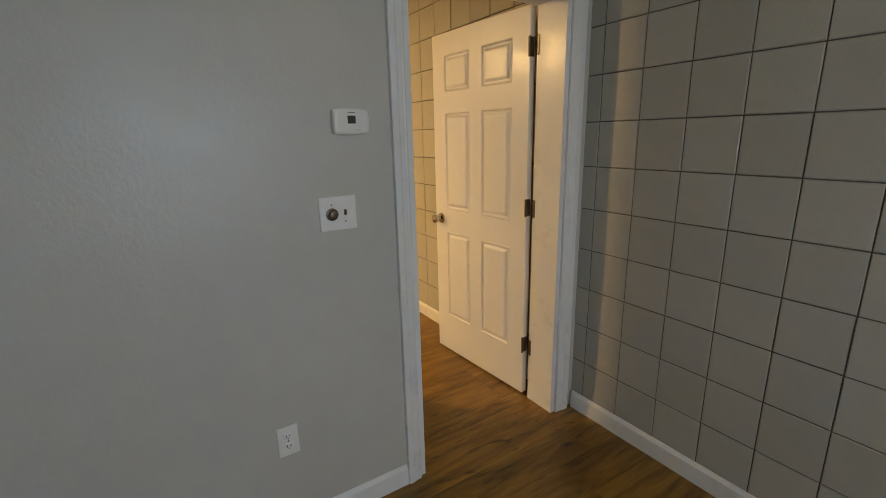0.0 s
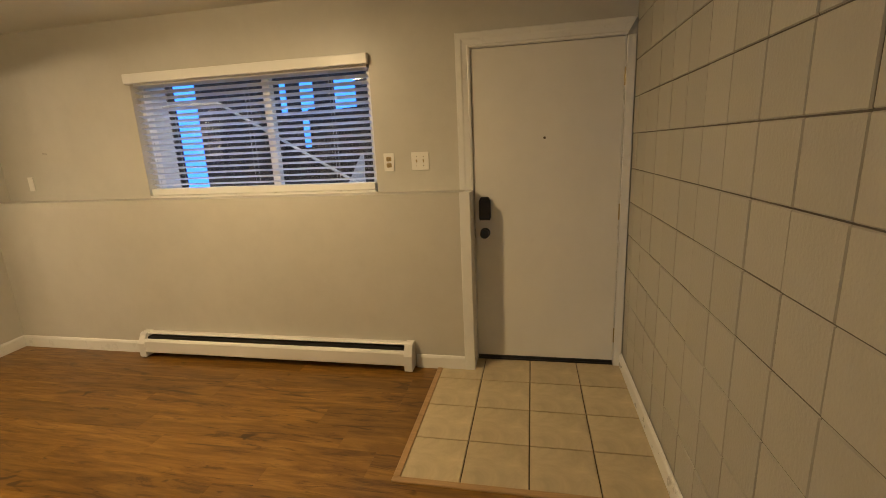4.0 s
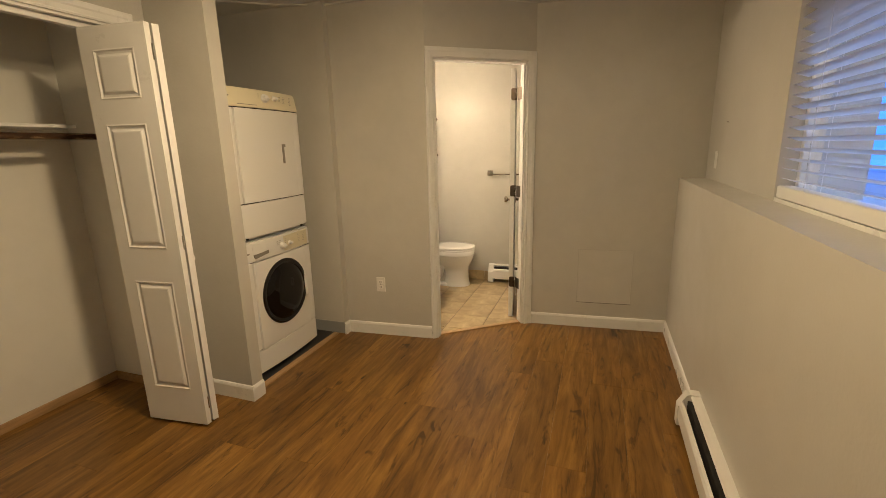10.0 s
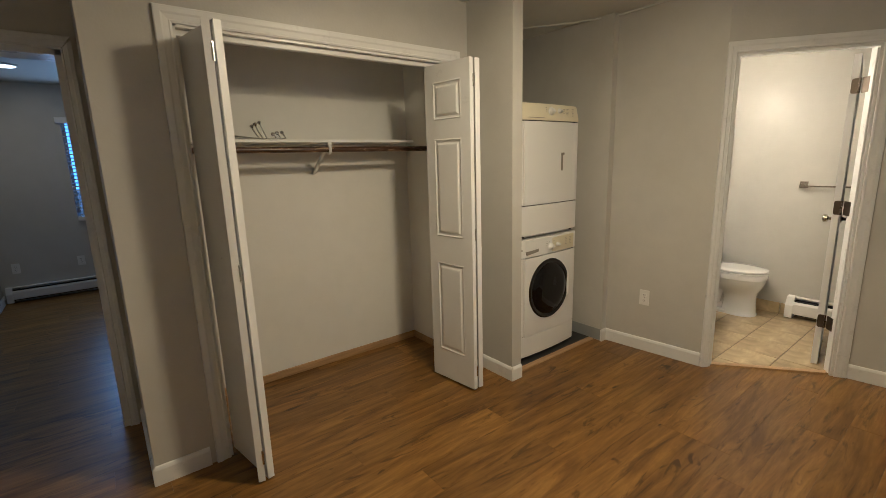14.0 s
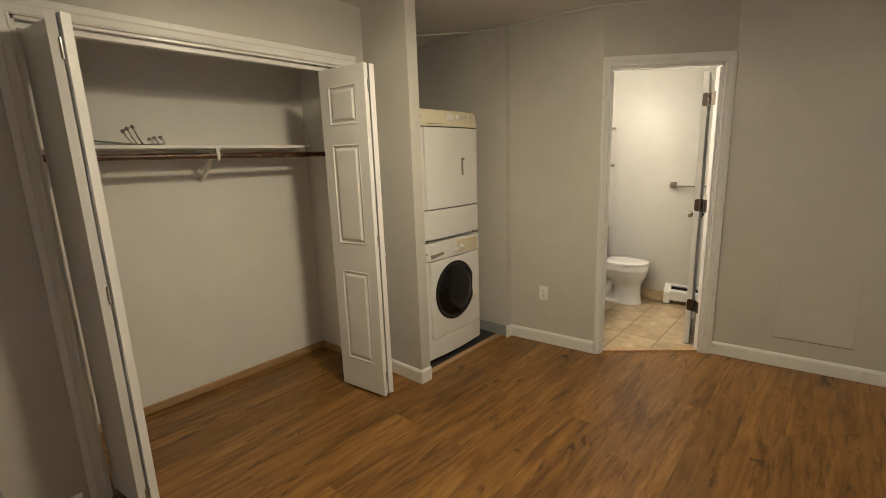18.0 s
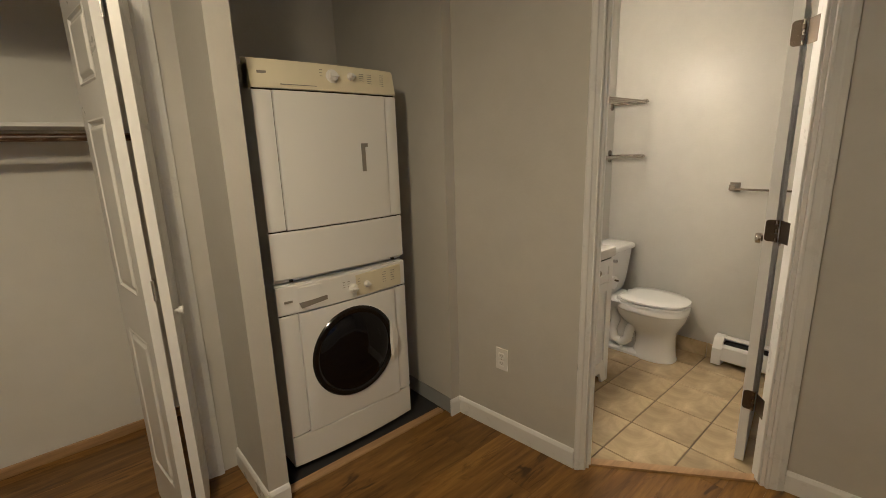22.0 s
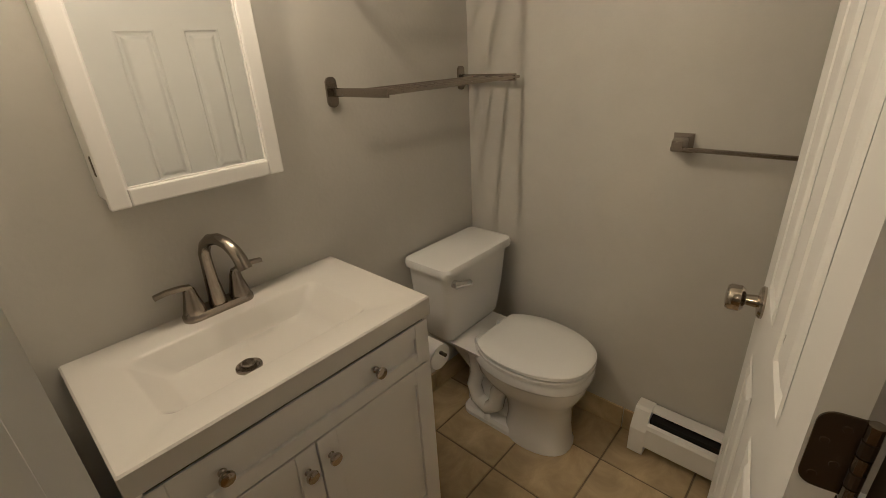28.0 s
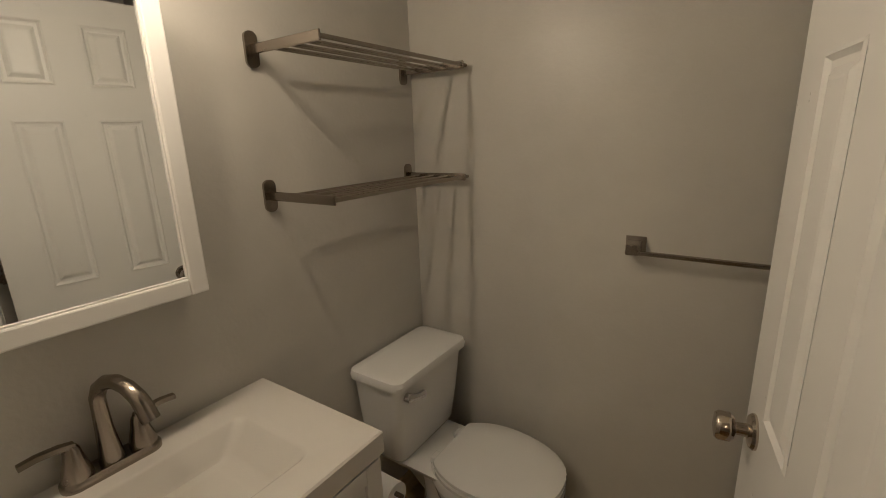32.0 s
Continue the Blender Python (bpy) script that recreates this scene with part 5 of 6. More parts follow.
lamp2 = thing("ceiling_light", pose(1.46, -0.76, H), "slim round bedroom ceiling light, lit", "ceiling light")
part("base", disc_stack([(0, 0.10), (-0.012, 0.10), (-0.014, 0.085)], "z", 32), DOORW, lamp2)
part("diffuser", disc_stack([(-0.0141, 0.084), (-0.018, 0.075)], "z", 32), emit("led_disc", (1.0, 0.95, 0.85), 6.0), lamp2, "glowing disc")
van_l = thing("vanity_light", pose(-2.66, YM, 2.0), "three-globe vanity light above the mirror cabinet", "wall light")
part("back_plate", box(-0.3, 0.3, 0, 0.03, -0.05, 0.05, 0.01, 2), NICKEL, van_l)
for _x in (-0.2, 0.0, 0.2):
    part("arm", tube([(_x, 0.03, 0), (_x, 0.10, 0.0), (_x, 0.13, 0.03)], 0.012, 10), NICKEL, van_l)
    part("shade", disc_stack([(0.03, 0.03), (0.06, 0.05), (0.12, 0.06), (0.15, 0.05)], "z", 20, (_x, 0.13, 0)), BULB, van_l, "frosted glass shade", True)


# ---- bathroom ----
# vanity cabinet
VX0, VX1, VY0, VY1, VZ = -3.012, -2.296, YM + 0.004, 3.62, 0.862
van = thing("vanity_cabinet", pose(0, 0, 0), "white shaker vanity cabinet with nickel knobs", "vanity")
cx0, cx1, cy1 = VX0 + 0.008, VX1 - 0.008, VY1 - 0.011
part("carcass", box(cx0, cx1, VY0 + 0.01, cy1 - 0.018, BF + 0.09, 0.766, 0.002), CABINET, van)
part("side_panel", loft([[(x, y, z) for y, z in ((VY0 + 0.01, BF), (VY0 + 0.07, BF), (VY0 + 0.1, BF + 0.08), (cy1 - 0.09, BF + 0.08), (cy1 - 0.06, BF), (cy1, BF), (cy1, 0.809), (VY0 + 0.01, 0.809))] for x in (cx0 - 0.002, cx0 + 0.016)]), CABINET, van)
part("side_panel", loft([[(x, y, z) for y, z in ((VY0 + 0.01, BF), (VY0 + 0.07, BF), (VY0 + 0.1, BF + 0.08), (cy1 - 0.09, BF + 0.08), (cy1 - 0.06, BF), (cy1, BF), (cy1, 0.809), (VY0 + 0.01, 0.809))] for x in (cx1 - 0.016, cx1 + 0.002)]), CABINET, van)
part("bottom_rail", loft([[(x, y, z) for x, z in ((cx0 + 0.017, BF), (cx0 + 0.06, BF), (cx0 + 0.09, BF + 0.07), (cx1 - 0.09, BF + 0.07), (cx1 - 0.06, BF), (cx1 - 0.017, BF), (cx1 - 0.017, BF + 0.1), (cx0 + 0.017, BF + 0.1))] for y in (cy1 - 0.018, cy1 - 0.001)]), CABINET, van)

# near-black box painted as the shade under the top's overhang
part("shadow_gap", box(cx0 + 0.02, cx1 - 0.02, cy1 - 0.03, cy1 - 0.003, 0.7935, 0.8078), GAP_SHADE, van, "dark strip painted as the shade under the top")


def shaker(x0, x1, z0, z1, y, name, parent, rail=0.052):
    """A framed front with a sunken panel."""
    ob = part(name, box(x0, x0 + rail, y, y + 0.018, z0, z1, 0.0015), CABINET, parent)
    part("stile", box(x1 - rail, x1, y, y + 0.018, z0, z1, 0.0015), CABINET, ob)
    part("rail", box(x0 + rail, x1 - rail, y, y + 0.0178, z0, z0 + rail, 0.0015), CABINET, ob)
    part("rail", box(x0 + rail, x1 - rail, y, y + 0.0178, z1 - rail, z1, 0.0015), CABINET, ob)
    part("panel", loft([[(x0 + rail - e, yy, z0 + rail - e), (x1 - rail + e, yy, z0 + rail - e), (x1 - rail + e, yy, z1 - rail + e), (x0 + rail - e, yy, z1 - rail + e)] for e, yy in ((0.0, y), (0.0, y + 0.009))]), CABINET, ob)
    return ob


def pull(x, z, y, parent):
    part("knob", disc_stack([(y, 0.009), (y + 0.003, 0.009), (y + 0.006, 0.006), (y + 0.014, 0.006), (y + 0.017, 0.014), (y + 0.022, 0.016), (y + 0.027, 0.0145), (y + 0.0285, 0.009)], "y", 20, (x, 0, z)), PULLM, parent, "round polished nickel knob", True)


yf = cy1 - 0.016
# near-black strips painted as the shade behind the door and drawer gaps
part("shadow_gap", box(-2.645, -2.611, yf - 0.0018, yf - 0.0003, BF + 0.10, 0.654), GAP_SHADE, van, "dark strip painted as the shade between the doors")
part("shadow_gap", box(cx0 + 0.018, cx1 - 0.018, yf - 0.0018, yf - 0.0003, 0.6545, 0.662), GAP_SHADE, van, "dark strip painted as the shade under the drawer")
dr = shaker(cx0 + 0.004, cx1 - 0.004, 0.660, 0.793, yf, "drawer_front", van, 0.042)
pull(-2.818, 0.738, yf + 0.016, dr)
pull(-2.438, 0.738, yf + 0.016, dr)
dA = shaker(cx0 + 0.004, -2.6302, BF + 0.095, 0.6555, yf, "cabinet_door", van)
pull(-2.658, 0.592, yf + 0.016, dA)
dB = shaker(-2.6258, cx1 - 0.004, BF + 0.095, 0.6555, yf, "cabinet_door", van)
pull(-2.595, 0.592, yf + 0.016, dB)

top = thing("washbasin", pose(0, 0, 0), "white one-piece vanity top with rectangular basin", "sink")
# top with a sunken basin: rings from the outer lip inwards
bx0, bx1, by0, by1 = -2.874, -2.398, 3.286, 3.532


def rrect(x0, x1, y0, y1, r, z, n=4):
    return [(px, py, z) for px, py in rounded(x0, x1, y0, y1, r, n)]


_rings = [rrect(VX0, VX1, VY0, VY1, 0.004, 0.808), rrect(VX0, VX1, VY0, VY1, 0.004, VZ - 0.004), rrect(VX0 + 0.004, VX1 - 0.004, VY0 + 0.004, VY1 - 0.004, 0.004, VZ),
          rrect(bx0 - 0.008, bx1 + 0.008, by0 - 0.008, by1 + 0.008, 0.03, VZ), rrect(bx0, bx1, by0, by1, 0.028, VZ - 0.006),
          rrect(bx0 + 0.05, bx1 - 0.05, by0 + 0.016, by1 - 0.035, 0.026, VZ - 0.056), rrect(bx0 + 0.062, bx1 - 0.062, by0 + 0.024, by1 - 0.046, 0.022, VZ - 0.066),
          rrect(bx0 + 0.09, bx1 - 0.09, by0 + 0.04, by1 - 0.06, 0.02, VZ - 0.070)]
_bt2 = loft(_rings, False)
_bt2.verts.ensure_lookup_table()
_k = len(_rings[0])
_bt2.faces.new(_bt2.verts[-_k:])
part("basin_top", _bt2, MARBLE, top, smooth=True)
_dx, _dy = -2.598, 3.42
part("drain_flange", disc_stack([(VZ - 0.071, 0.031), (VZ - 0.066, 0.030), (VZ - 0.065, 0.025), (VZ - 0.068, 0.022)], "z", 28, (_dx, _dy, 0)), NICKEL, top, "brushed nickel drain", True)
part("drain_plug", disc_stack([(VZ - 0.069, 0.017), (VZ - 0.058, 0.017), (VZ - 0.055, 0.014), (VZ - 0.0545, 0.004)], "z", 24, (_dx, _dy, 0)), NICKEL, top, smooth=True)

fx, fy = -2.634, YM + 0.047
fau = thing("faucet", pose(fx, fy, VZ) @ Matrix.Diagonal((1.12, 1.06, 1.1, 1)), "brushed nickel two-handle faucet with arched spout", "faucet")
_base = rounded(-0.08, 0.08, -0.027, 0.027, 0.024, 6)
part("base_plate", loft([[(x, y, 0) for x, y in _base], [(x, y, 0.010) for x, y in _base], [(x * 0.95, y * 0.86, 0.017) for x, y in _base]]), NICKEL, fau, smooth=True)
_sp = [(0, 0, 0.012), (0, 0, 0.04), (0, -0.004, 0.08), (0, -0.002, 0.12)]
_sp += [(0, 0.064 - 0.066 * math.cos(radians(a)), 0.13 + 0.058 * math.sin(radians(a))) for a in (15, 40, 65, 90, 115, 140, 158)]
_sp += [(0, 0.136, 0.128)]
_sp = [(x - 0.22 * max(0.0, y), y, z) for x, y, z in _sp]     # spout swung a little aside
part("spout", tube(_sp, [0.021, 0.018, 0.0145, 0.013] + [0.0128] * 5 + [0.0135, 0.0145, 0.0145], 16), NICKEL, fau, smooth=True)
for _s in (-1, 1):
    hnd = part("handle", disc_stack([(0.012, 0.025), (0.03, 0.022), (0.055, 0.0155), (0.072, 0.0125), (0.078, 0.009)], "z", 20, (_s * 0.052, 0, 0)), NICKEL, fau, "tapered lever handle", True)
    part("lever", loft([[(_s * 0.046 + _s * d, -w, z - 0.005), (_s * 0.046 + _s * d, w, z - 0.005), (_s * 0.046 + _s * d, w * 0.8, z + 0.004), (_s * 0.046 + _s * d, -w * 0.8, z + 0.004)] for d, w, z in ((0.0, 0.009, 0.078), (0.02, 0.009, 0.083), (0.05, 0.008, 0.085), (0.074, 0.0075, 0.082))]), NICKEL, hnd, smooth=True)

# mirror cabinet
mc = thing("mirror_cabinet", pose(0, 0, 0), "white framed medicine cabinet with mirror door", "mirror cabinet")
mx0, mx1, mz0, mz1, my1 = -2.856, -2.472, 1.186, 1.80, 3.28
part("body", box(mx0 + 0.006, mx1 - 0.006, YM + 0.001, my1 - 0.024, mz0 + 0.012, mz1 - 0.006, 0.003), CABINET, mc)
mdoor = part("door_frame", box(mx0, mx0 + 0.038, my1 - 0.02, my1, mz0, mz1, 0.004, 2), CABINET, mc)
part("frame_rail", box(mx1 - 0.038, mx1, my1 - 0.02, my1, mz0, mz1, 0.004, 2), CABINET, mdoor)
part("frame_rail", box(mx0 + 0.038, mx1 - 0.038, my1 - 0.02, my1 - 0.0005, mz0, mz0 + 0.038, 0.004, 2), CABINET, mdoor)
part("frame_rail", box(mx0 + 0.038, mx1 - 0.038, my1 - 0.02, my1 - 0.0005, mz1 - 0.038, mz1, 0.004, 2), CABINET, mdoor)
for _q in ((mx0 + 0.036, mx0 + 0.041, mz0 + 0.036, mz1 - 0.036), (mx1 - 0.041, mx1 - 0.036, mz0 + 0.036, mz1 - 0.036), (mx0 + 0.041, mx1 - 0.041, mz0 + 0.036, mz0 + 0.041), (mx0 + 0.041, mx1 - 0.041, mz1 - 0.041, mz1 - 0.036)):
    part("glazing_bead", box(_q[0], _q[1], my1 - 0.012, my1 - 0.004, _q[2], _q[3]), CABINET, mdoor)
part("mirror", box(mx0 + 0.036, mx1 - 0.036, my1 - 0.014, my1 - 0.009, mz0 + 0.036, mz1 - 0.036), MIRROR, mdoor, "clear mirror glass")
for _z in (mz0 + 0.09, mz1 - 0.09):
    part("hinge", box(mx1 - 0.004, mx1 + 0.001, my1 - 0.03, my1 - 0.018, _z - 0.02, _z + 0.02, 0.001), HINGE, mc)


def towel_shelf(z):
    """Wall rack: two plates, two flat arms and a row of bars."""
    ob = thing("towel_shelf", pose(0, YM, z), "brushed nickel towel shelf with four bars", "towel shelf", "towel shelves over the toilet")
    a, b_ = -3.12, -3.735
    reach = 0.258
    for x in (a + 0.012, b_ + 0.027):
        pl = rounded(x - 0.018, x + 0.018, -0.043, 0.043, 0.016, 5)
        part("wall_plate", loft([[(px, y, pz) for px, pz in pl] for y in (0.001, 0.009)]), NICKEL, ob)
        part("arm", box(x - 0.003, x + 0.003, 0.009, reach, -0.012, 0.012, 0.002), NICKEL, ob, "flat metal arm")
    for k in range(4):
        y = 0.065 + (reach - 0.073) * k / 3
        part("bar", tube([(a + 0.012, y, 0.0), (b_, y, 0.0)], 0.0058, 12), NICKEL, ob, smooth=True)
    return ob


towel_shelf(1.722)
towel_shelf(1.357)

tb = thing("towel_bar", pose(XW, 3.985, 1.165), "brushed nickel towel bar on the far wall", "towel bar")
for _y in (0.0, 0.60):
    _sq = lambda h, x: [(x, _y - h, -h), (x, _y + h, -h), (x, _y + h, h), (x, _y - h, h)]
    part("post", loft([_sq(0.028, 0.001), _sq(0.028, 0.008), _sq(0.02, 0.022), _sq(0.0165, 0.055), _sq(0.015, 0.068)]), NICKEL, tb)
part("bar", box(0.054, 0.066, -0.018, 0.602, -0.014, -0.002, 0.002), NICKEL, tb)


# toilet
TX = -3.525
toilet = thing("toilet", pose(TX, YM + 0.012, BF) @ Matrix.Diagonal((1, 1, 0.963, 1)), "white two-piece toilet with closed lid", "toilet")


def oval(cx, cy, rx, ry0, ry1, z, n=32):
    """An egg: half width rx, reach ry0 to the back and ry1 to the front."""
    out = []
    for k in range(n):
        a = 2 * math.pi * k / n
        s, c = math.sin(a), math.cos(a)
        out.append((cx + rx * c * (abs(c) ** -0.2 if abs(c) > 0.01 else 1), cy + (ry1 if s > 0 else ry0) * s, z))
    return out


def seat_ring(rx, ry0, ry1, z, back):
    """The outline of seat and lid: an egg cut straight at the hinges."""
    return [(x, max(y, 0.44 - back), z_) for x, y, z_ in oval(0, 0.44, rx, ry0, ry1, z, 48)]


_b = [oval(0, 0.475, 0.112, 0.12, 0.160, 0.0), oval(0, 0.475, 0.112, 0.12, 0.160, 0.014), oval(0, 0.475, 0.106, 0.115, 0.153, 0.03), oval(0, 0.475, 0.101, 0.105, 0.146, 0.10), oval(0, 0.472, 0.101, 0.11, 0.147, 0.17),
      oval(0, 0.46, 0.110, 0.14, 0.166, 0.215), oval(0, 0.445, 0.137, 0.185, 0.205, 0.255), oval(0, 0.44, 0.158, 0.207, 0.230, 0.298), oval(0, 0.44, 0.167, 0.216, 0.241, 0.34), oval(0, 0.44, 0.1685, 0.218, 0.243, 0.348),
      oval(0, 0.44, 0.1745, 0.221, 0.247, 0.354), oval(0, 0.44, 0.175, 0.221, 0.2475, 0.386), oval(0, 0.44, 0.169, 0.216, 0.241, 0.396)]
part("bowl", loft(_b), PORC, toilet, "glazed white bowl", True)
part("foot", loft([[(x, y, z) for x, y in rounded(-0.102, 0.102, 0.165, 0.45, 0.05, 5)] for z in (0.0, 0.018)] + [[(x * 0.88, y, 0.032) for x, y in rounded(-0.102, 0.102, 0.173, 0.44, 0.05, 5)]]), PORC, toilet, smooth=True)
for _s in (-1, 1):
    part("trapway", tube([(_s * 0.06, 0.44, 0.285), (_s * 0.07, 0.375, 0.245), (_s * 0.072, 0.345, 0.18), (_s * 0.072, 0.335, 0.11), (_s * 0.068, 0.29, 0.062), (_s * 0.066, 0.235, 0.085), (_s * 0.064, 0.215, 0.15), (_s * 0.06, 0.235, 0.225), (_s * 0.052, 0.225, 0.30), (_s * 0.045, 0.2, 0.36)], [0.042, 0.038, 0.034, 0.033, 0.033, 0.032, 0.031, 0.032, 0.037, 0.042], 14), PORC, toilet, "moulded trapway", True)
part("pedestal", loft([[(x, y, z) for x, y in rounded(-w, w, a, b_, 0.03, 4)] for w, a, b_, z in ((0.045, 0.15, 0.42, 0.02), (0.045, 0.16, 0.42, 0.2), (0.085, 0.09, 0.42, 0.33), (0.14, 0.03, 0.36, 0.375), (0.145, 0.025, 0.34, 0.392))]), PORC, toilet, smooth=True)
for _s in (-1, 1):
    part("bolt_cap", disc_stack([(0.018, 0.016), (0.032, 0.015), (0.04, 0.01), (0.043, 0.003)], "z", 14, (_s * 0.088, 0.30, 0.006)), PORC, toilet, smooth=True)
_tk = [(0.15, 0.025, 0.165, 0.392, 0.03), (0.172, 0.015, 0.18, 0.42, 0.035), (0.19, 0.006, 0.195, 0.56, 0.035), (0.2, 0.002, 0.205, 0.72, 0.03)]
tank = part("tank", loft([[(x, y, z) for x, y in rounded(-w, w, a, b_, r, 5)] for w, a, b_, z, r in _tk]), PORC, toilet, "glazed white cistern", True)
_ld = [(0.204, 0.0, 0.21, 0.721), (0.212, -0.002, 0.218, 0.726), (0.214, -0.003, 0.22, 0.745), (0.21, 0.0, 0.214, 0.758), (0.194, 0.012, 0.196, 0.764)]


def tank_lid_ring(w, a, b_, z):
    pts = []
    for x, y in rounded(-w, w, a, b_, 0.028, 5):
        f = 1 - (x / w) ** 2
        pts.append((x, y + (0.022 * f if y > 0.1 else 0), z))
    return pts


part("tank_lid", loft([tank_lid_ring(*q) for q in _ld]), PORC, toilet, smooth=True)
part("flush_lever", tube([(0.15, 0.196, 0.682), (0.15, 0.216, 0.682), (0.135, 0.222, 0.680), (0.105, 0.224, 0.672), (0.085, 0.224, 0.668)], [0.017, 0.017, 0.012, 0.011, 0.014], 12), CHROME, tank, "chrome flush lever", True)
part("seat", loft([seat_ring(0.177, 0.205, 0.248, z, 0.158) for z in (0.398, 0.411)] + [seat_ring(0.172, 0.2, 0.242, 0.415, 0.154)]), PORC, toilet, "white plastic seat", True)
part("seat_lid", loft([seat_ring(0.173, 0.2, 0.243, 0.4185, 0.160), seat_ring(0.178, 0.205, 0.249, 0.424, 0.166), seat_ring(0.177, 0.204, 0.248, 0.435, 0.165), seat_ring(0.168, 0.195, 0.238, 0.441, 0.156), seat_ring(0.10, 0.12, 0.15, 0.4445, 0.10)]), PORC, toilet, "white closed seat lid", True)
for _s in (-1, 1):
    part("seat_hinge", box(_s * 0.075 - 0.02, _s * 0.075 + 0.02, 0.245, 0.282, 0.394, 0.424, 0.006, 2), PORC, toilet)
valve = thing("supply_valve", pose(-3.2, YM, BF + 0.16), "chrome supply valve with braided hose beside the toilet", "valve")
part("flange", disc_stack([(0.001, 0.028), (0.006, 0.026), (0.008, 0.01)], "y", 16), CHROME, valve)
part("stub", tube([(0, 0.005, 0), (0, 0.06, 0)], 0.009, 10), CHROME, valve)
part("hose", tube([(0, 0.055, 0), (-0.01, 0.06, 0.08), (-0.06, 0.07, 0.17), (-0.12, 0.08, 0.225)], 0.006, 8), CHROME, valve, "braided hose", True)

# paper holder on the vanity's side
ph = thing("paper_holder", pose(VX0 + 0.006, 3.56, 0.64), "dark metal toilet paper holder on the vanity side", "paper holder")
part("post", tube([(0, -0.07, 0), (-0.05, -0.07, 0), (-0.055, -0.066, 0), (-0.055, 0.06, 0)], 0.006, 10), HINGE, ph, smooth=True)
part("rose", disc_stack([(0.003, 0.02), (-0.006, 0.018), (-0.008, 0.008)], "x", 16, (0, -0.07, 0)), HINGE, ph)
part("paper_roll", disc_stack([(-0.05, 0.022), (-0.05, 0.04), (0.05, 0.04), (0.05, 0.022)], "y", 24, (-0.055, -0.012, -0.016)), mat("tissue", (0.8, 0.8, 0.79), 0.9), ph, "nearly used white paper roll", True)

# shower end of the bathroom, seen in the mirror
sh = tagged(new("shower_wall_tiles"), "pale ceramic shower tiles with dark diamond accents", "tile wall", "", "structure")


def tile_box(x0, x1, y0, y1, z0, z1, material):
    o = link_mesh("tile", box(x0, x1, y0, y1, z0, z1, 0.002), material)
    o.parent = sh


for _j in range(8):
    _z = 0.30 + 0.205 * _j
    for _i in range(4):
        _y = 4.70 + 0.205 * _i - (0.1 if _j % 2 else 0)
        tile_box(XW + 0.002, XW + 0.012, max(_y, 4.70) + 0.002, min(_y + 0.203, 5.49), _z, _z + 0.202, WTILE)
    for _i in range(4):
        _x = XW + 0.014 + 0.23 * _i
        tile_box(_x, min(_x + 0.228, -2.86), 5.488, 5.498, _z, _z + 0.202, WTILE)
for _y, _z in ((4.86, 1.42), (5.2, 1.42)):
    dm = bmesh.new()
    _q = [(XW + 0.0125, _y, _z - 0.055), (XW + 0.0125, _y + 0.036, _z), (XW + 0.0125, _y, _z + 0.055), (XW + 0.0125, _y - 0.036, _z)]
    dm.free()
    o = link_mesh("tile", loft([[(x + e, y, z) for x, y, z in _q] for e in (0.0, 0.003)]), BLACK)
    o.parent = sh
shrod = thing("shower_rod", pose(XW, 4.74, 1.93), "brushed nickel shower curtain rod", "shower rod")
part("rod", tube([(0.01, 0, 0), (0.93, 0, 0)], 0.0125, 14), NICKEL, shrod, smooth=True)
for _x, _e in ((0.0, 1), (0.935, -1)):
    part("flange", disc_stack([(_x + _e * 0.0015, 0.032), (_x + _e * 0.012, 0.028), (_x + _e * 0.022, 0.018)], "x", 20), NICKEL, shrod, smooth=True)
gb = thing("grab_bar", pose(XW + 0.012, 4.66, 1.35), "brushed steel vertical grab bar", "grab bar")
part("bar", tube([(0, 0, 0.36), (0.035, 0, 0.36), (0.05, 0, 0.34), (0.05, 0, -0.34), (0.035, 0, -0.36), (0, 0, -0.36)], 0.014, 14), NICKEL, gb, smooth=True)
for _z in (0.36, -0.36):
    part("flange", disc_stack([(-0.0115, 0.038), (0.004, 0.036), (0.008, 0.02)], "x", 20, (0, 0, _z)), NICKEL, gb, smooth=True)
strike = thing("strike_plate", BD @ pose(_dl - _o0 - 0.0155, -0.060, BF + 0.978), "dark worn strike plate on the door jamb", "strike plate")
part("plate", box(-0.0025, 0.0, -0.017, 0.017, -0.027, 0.027, 0.0008), HINGE, strike)
part("hole", box(-0.0032, -0.0026, -0.004, 0.009, -0.011, 0.011), GAP_SHADE, strike)
for _z in (0.02, -0.02):
    part("screw", disc_stack([(-0.0024, 0.0035), (-0.0031, 0.003)], "x", 10, (0, 0.006, _z)), NICKEL, strike)


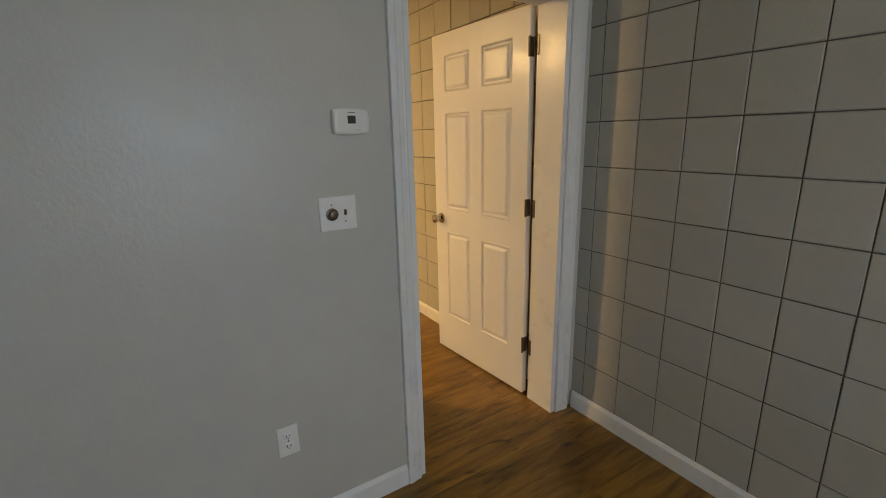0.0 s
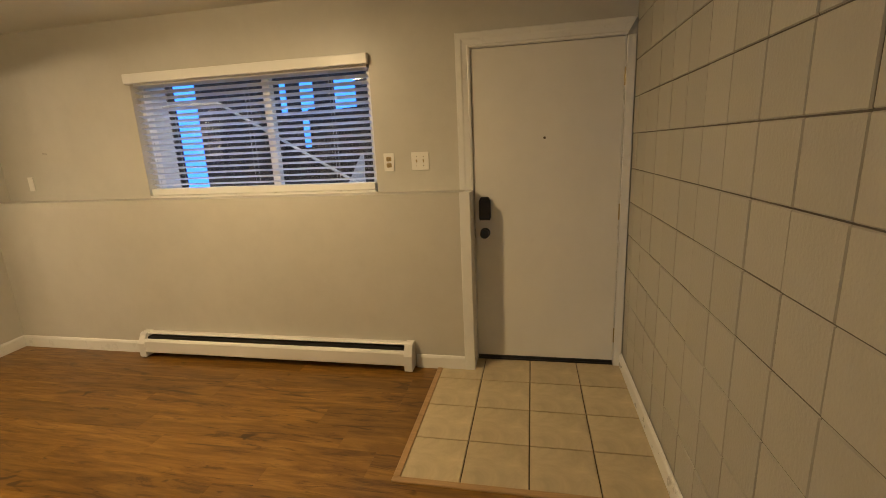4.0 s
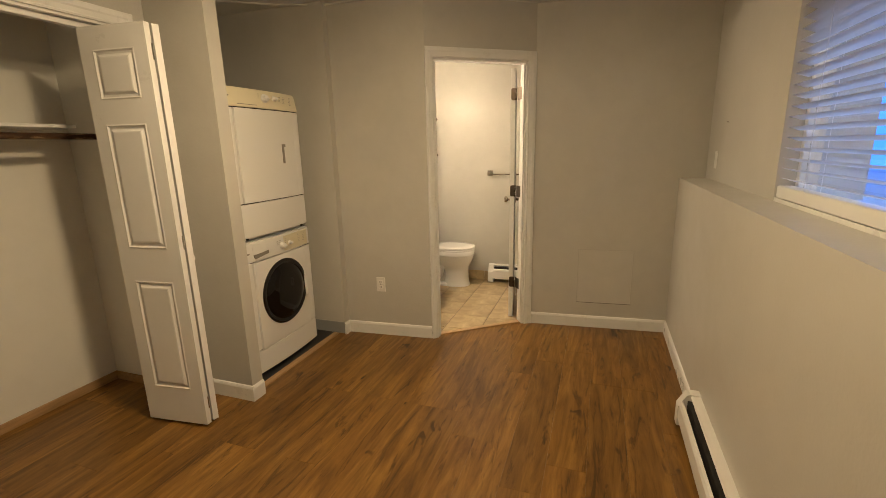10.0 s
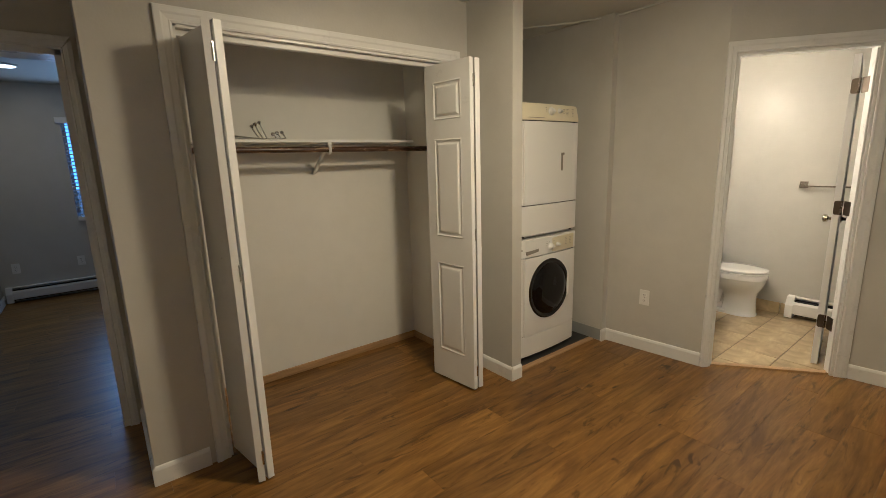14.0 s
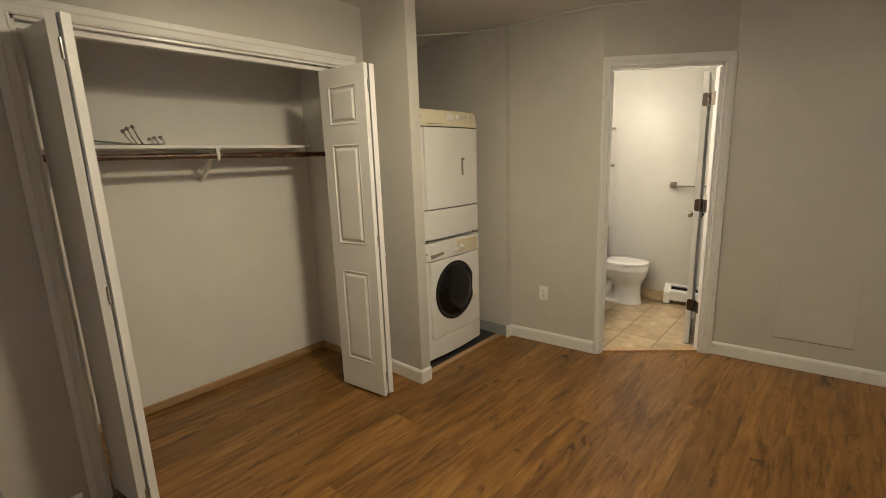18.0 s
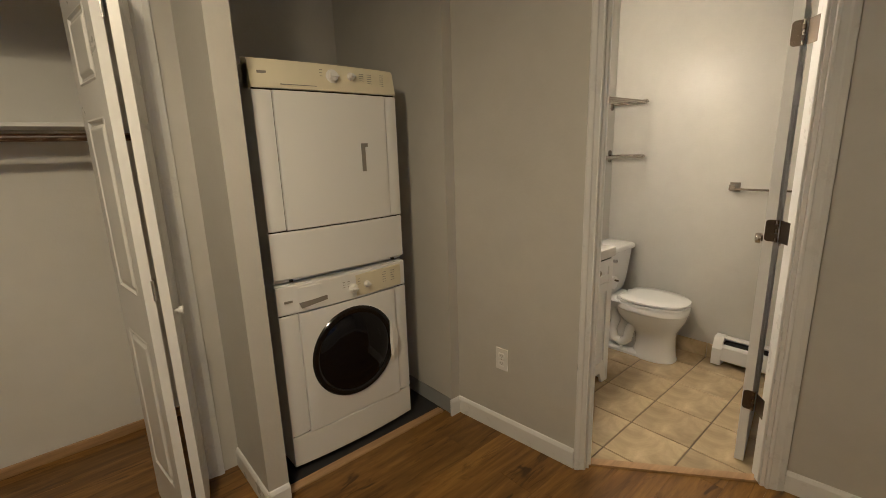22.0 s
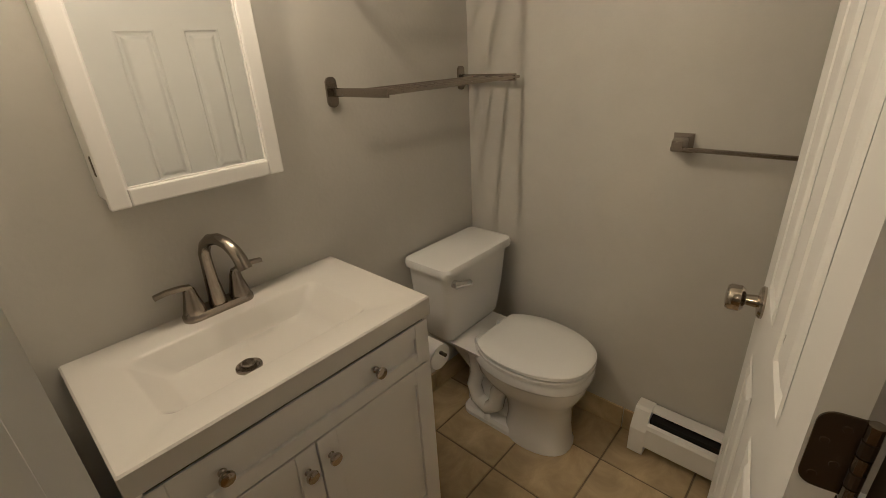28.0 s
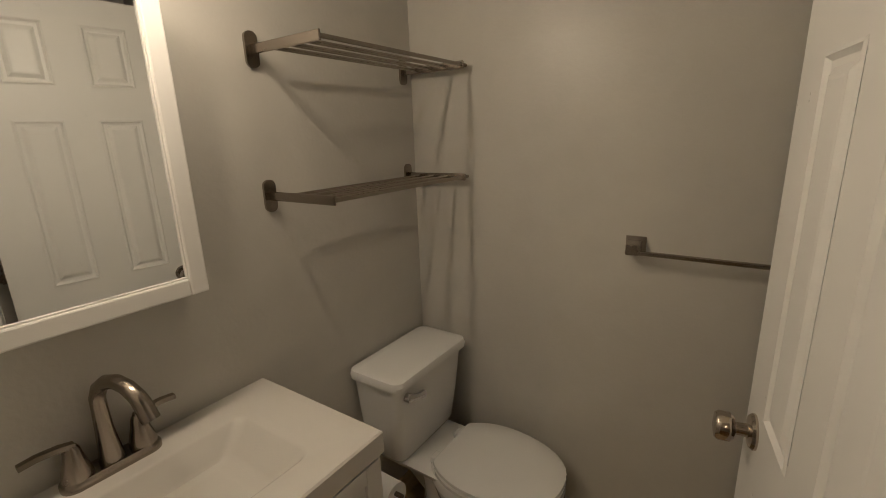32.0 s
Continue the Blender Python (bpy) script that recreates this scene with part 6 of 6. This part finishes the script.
# ---- painted block wall ----
def block_wall():
    """Square blocks in stack bond; the near stretch as single blocks, the rest joined."""
    holder = tagged(new("wall_block"), "greige painted concrete block wall with raked dark joints", "wall", "", "structure")
    py, pz, j = 0.1995, 0.2032, 0.004
    y_first, z_first = 1.05, 0.0757
    rnd = random.Random(2)

    def shape(w, h, e=0.003, d=0.004):
        lo = [(0.03, 0, 0), (0.03, w, 0), (0.03, w, h), (0.03, 0, h)]
        mid = [(d, 0, 0), (d, w, 0), (d, w, h), (d, 0, h)]
        hi = [(0.0, e, e), (0.0, w - e, e), (0.0, w - e, h - e), (0.0, e, h - e)]
        return [lo, mid, hi]

    cache = {}
    rest = bmesh.new()
    for i in range(-15, 25):
        for k in range(-1, 12):
            y0, y1 = y_first + i * py + j / 2, y_first + (i + 1) * py - j / 2
            z0, z1 = max(0.0, z_first + k * pz + j / 2), min(H, z_first + (k + 1) * pz - j / 2)
            y0, y1 = max(y0, -1.8), min(y1, YN_UP)
            if y1 - y0 < 0.02 or z1 - z0 < 0.02:
                continue
            x = XB + rnd.uniform(-0.0012, 0.0022)
            near = 0.6 < y0 and k >= 0
            if near:
                key = (round(y1 - y0, 3), round(z1 - z0, 3))
                if key not in cache:
                    bm = loft(shape(*key))
                    me = bpy.data.meshes.new("block")
                    bmesh.ops.recalc_face_normals(bm, faces=bm.faces)
                    bm.to_mesh(me)
                    bm.free()
                    me.materials.append(BLOCK)
                    cache[key] = me
                ob = new("block", cache[key])
                ob.matrix_basis = pose(x, y0, z0)
                ob.parent = holder
            else:
                vs = [[rest.verts.new((p[0] + x, p[1] + y0, p[2] + z0)) for p in ring] for ring in shape(y1 - y0, z1 - z0)]
                for a, b_ in zip(vs, vs[1:]):
                    for q in range(4):
                        rest.faces.new((a[q], a[(q + 1) % 4], b_[(q + 1) % 4], b_[q]))
                rest.faces.new(vs[-1])
    far = link_mesh("blocks_far", rest, BLOCK)
    far.parent = holder
    tagged(far, "", "", "", "stuff")


block_wall()
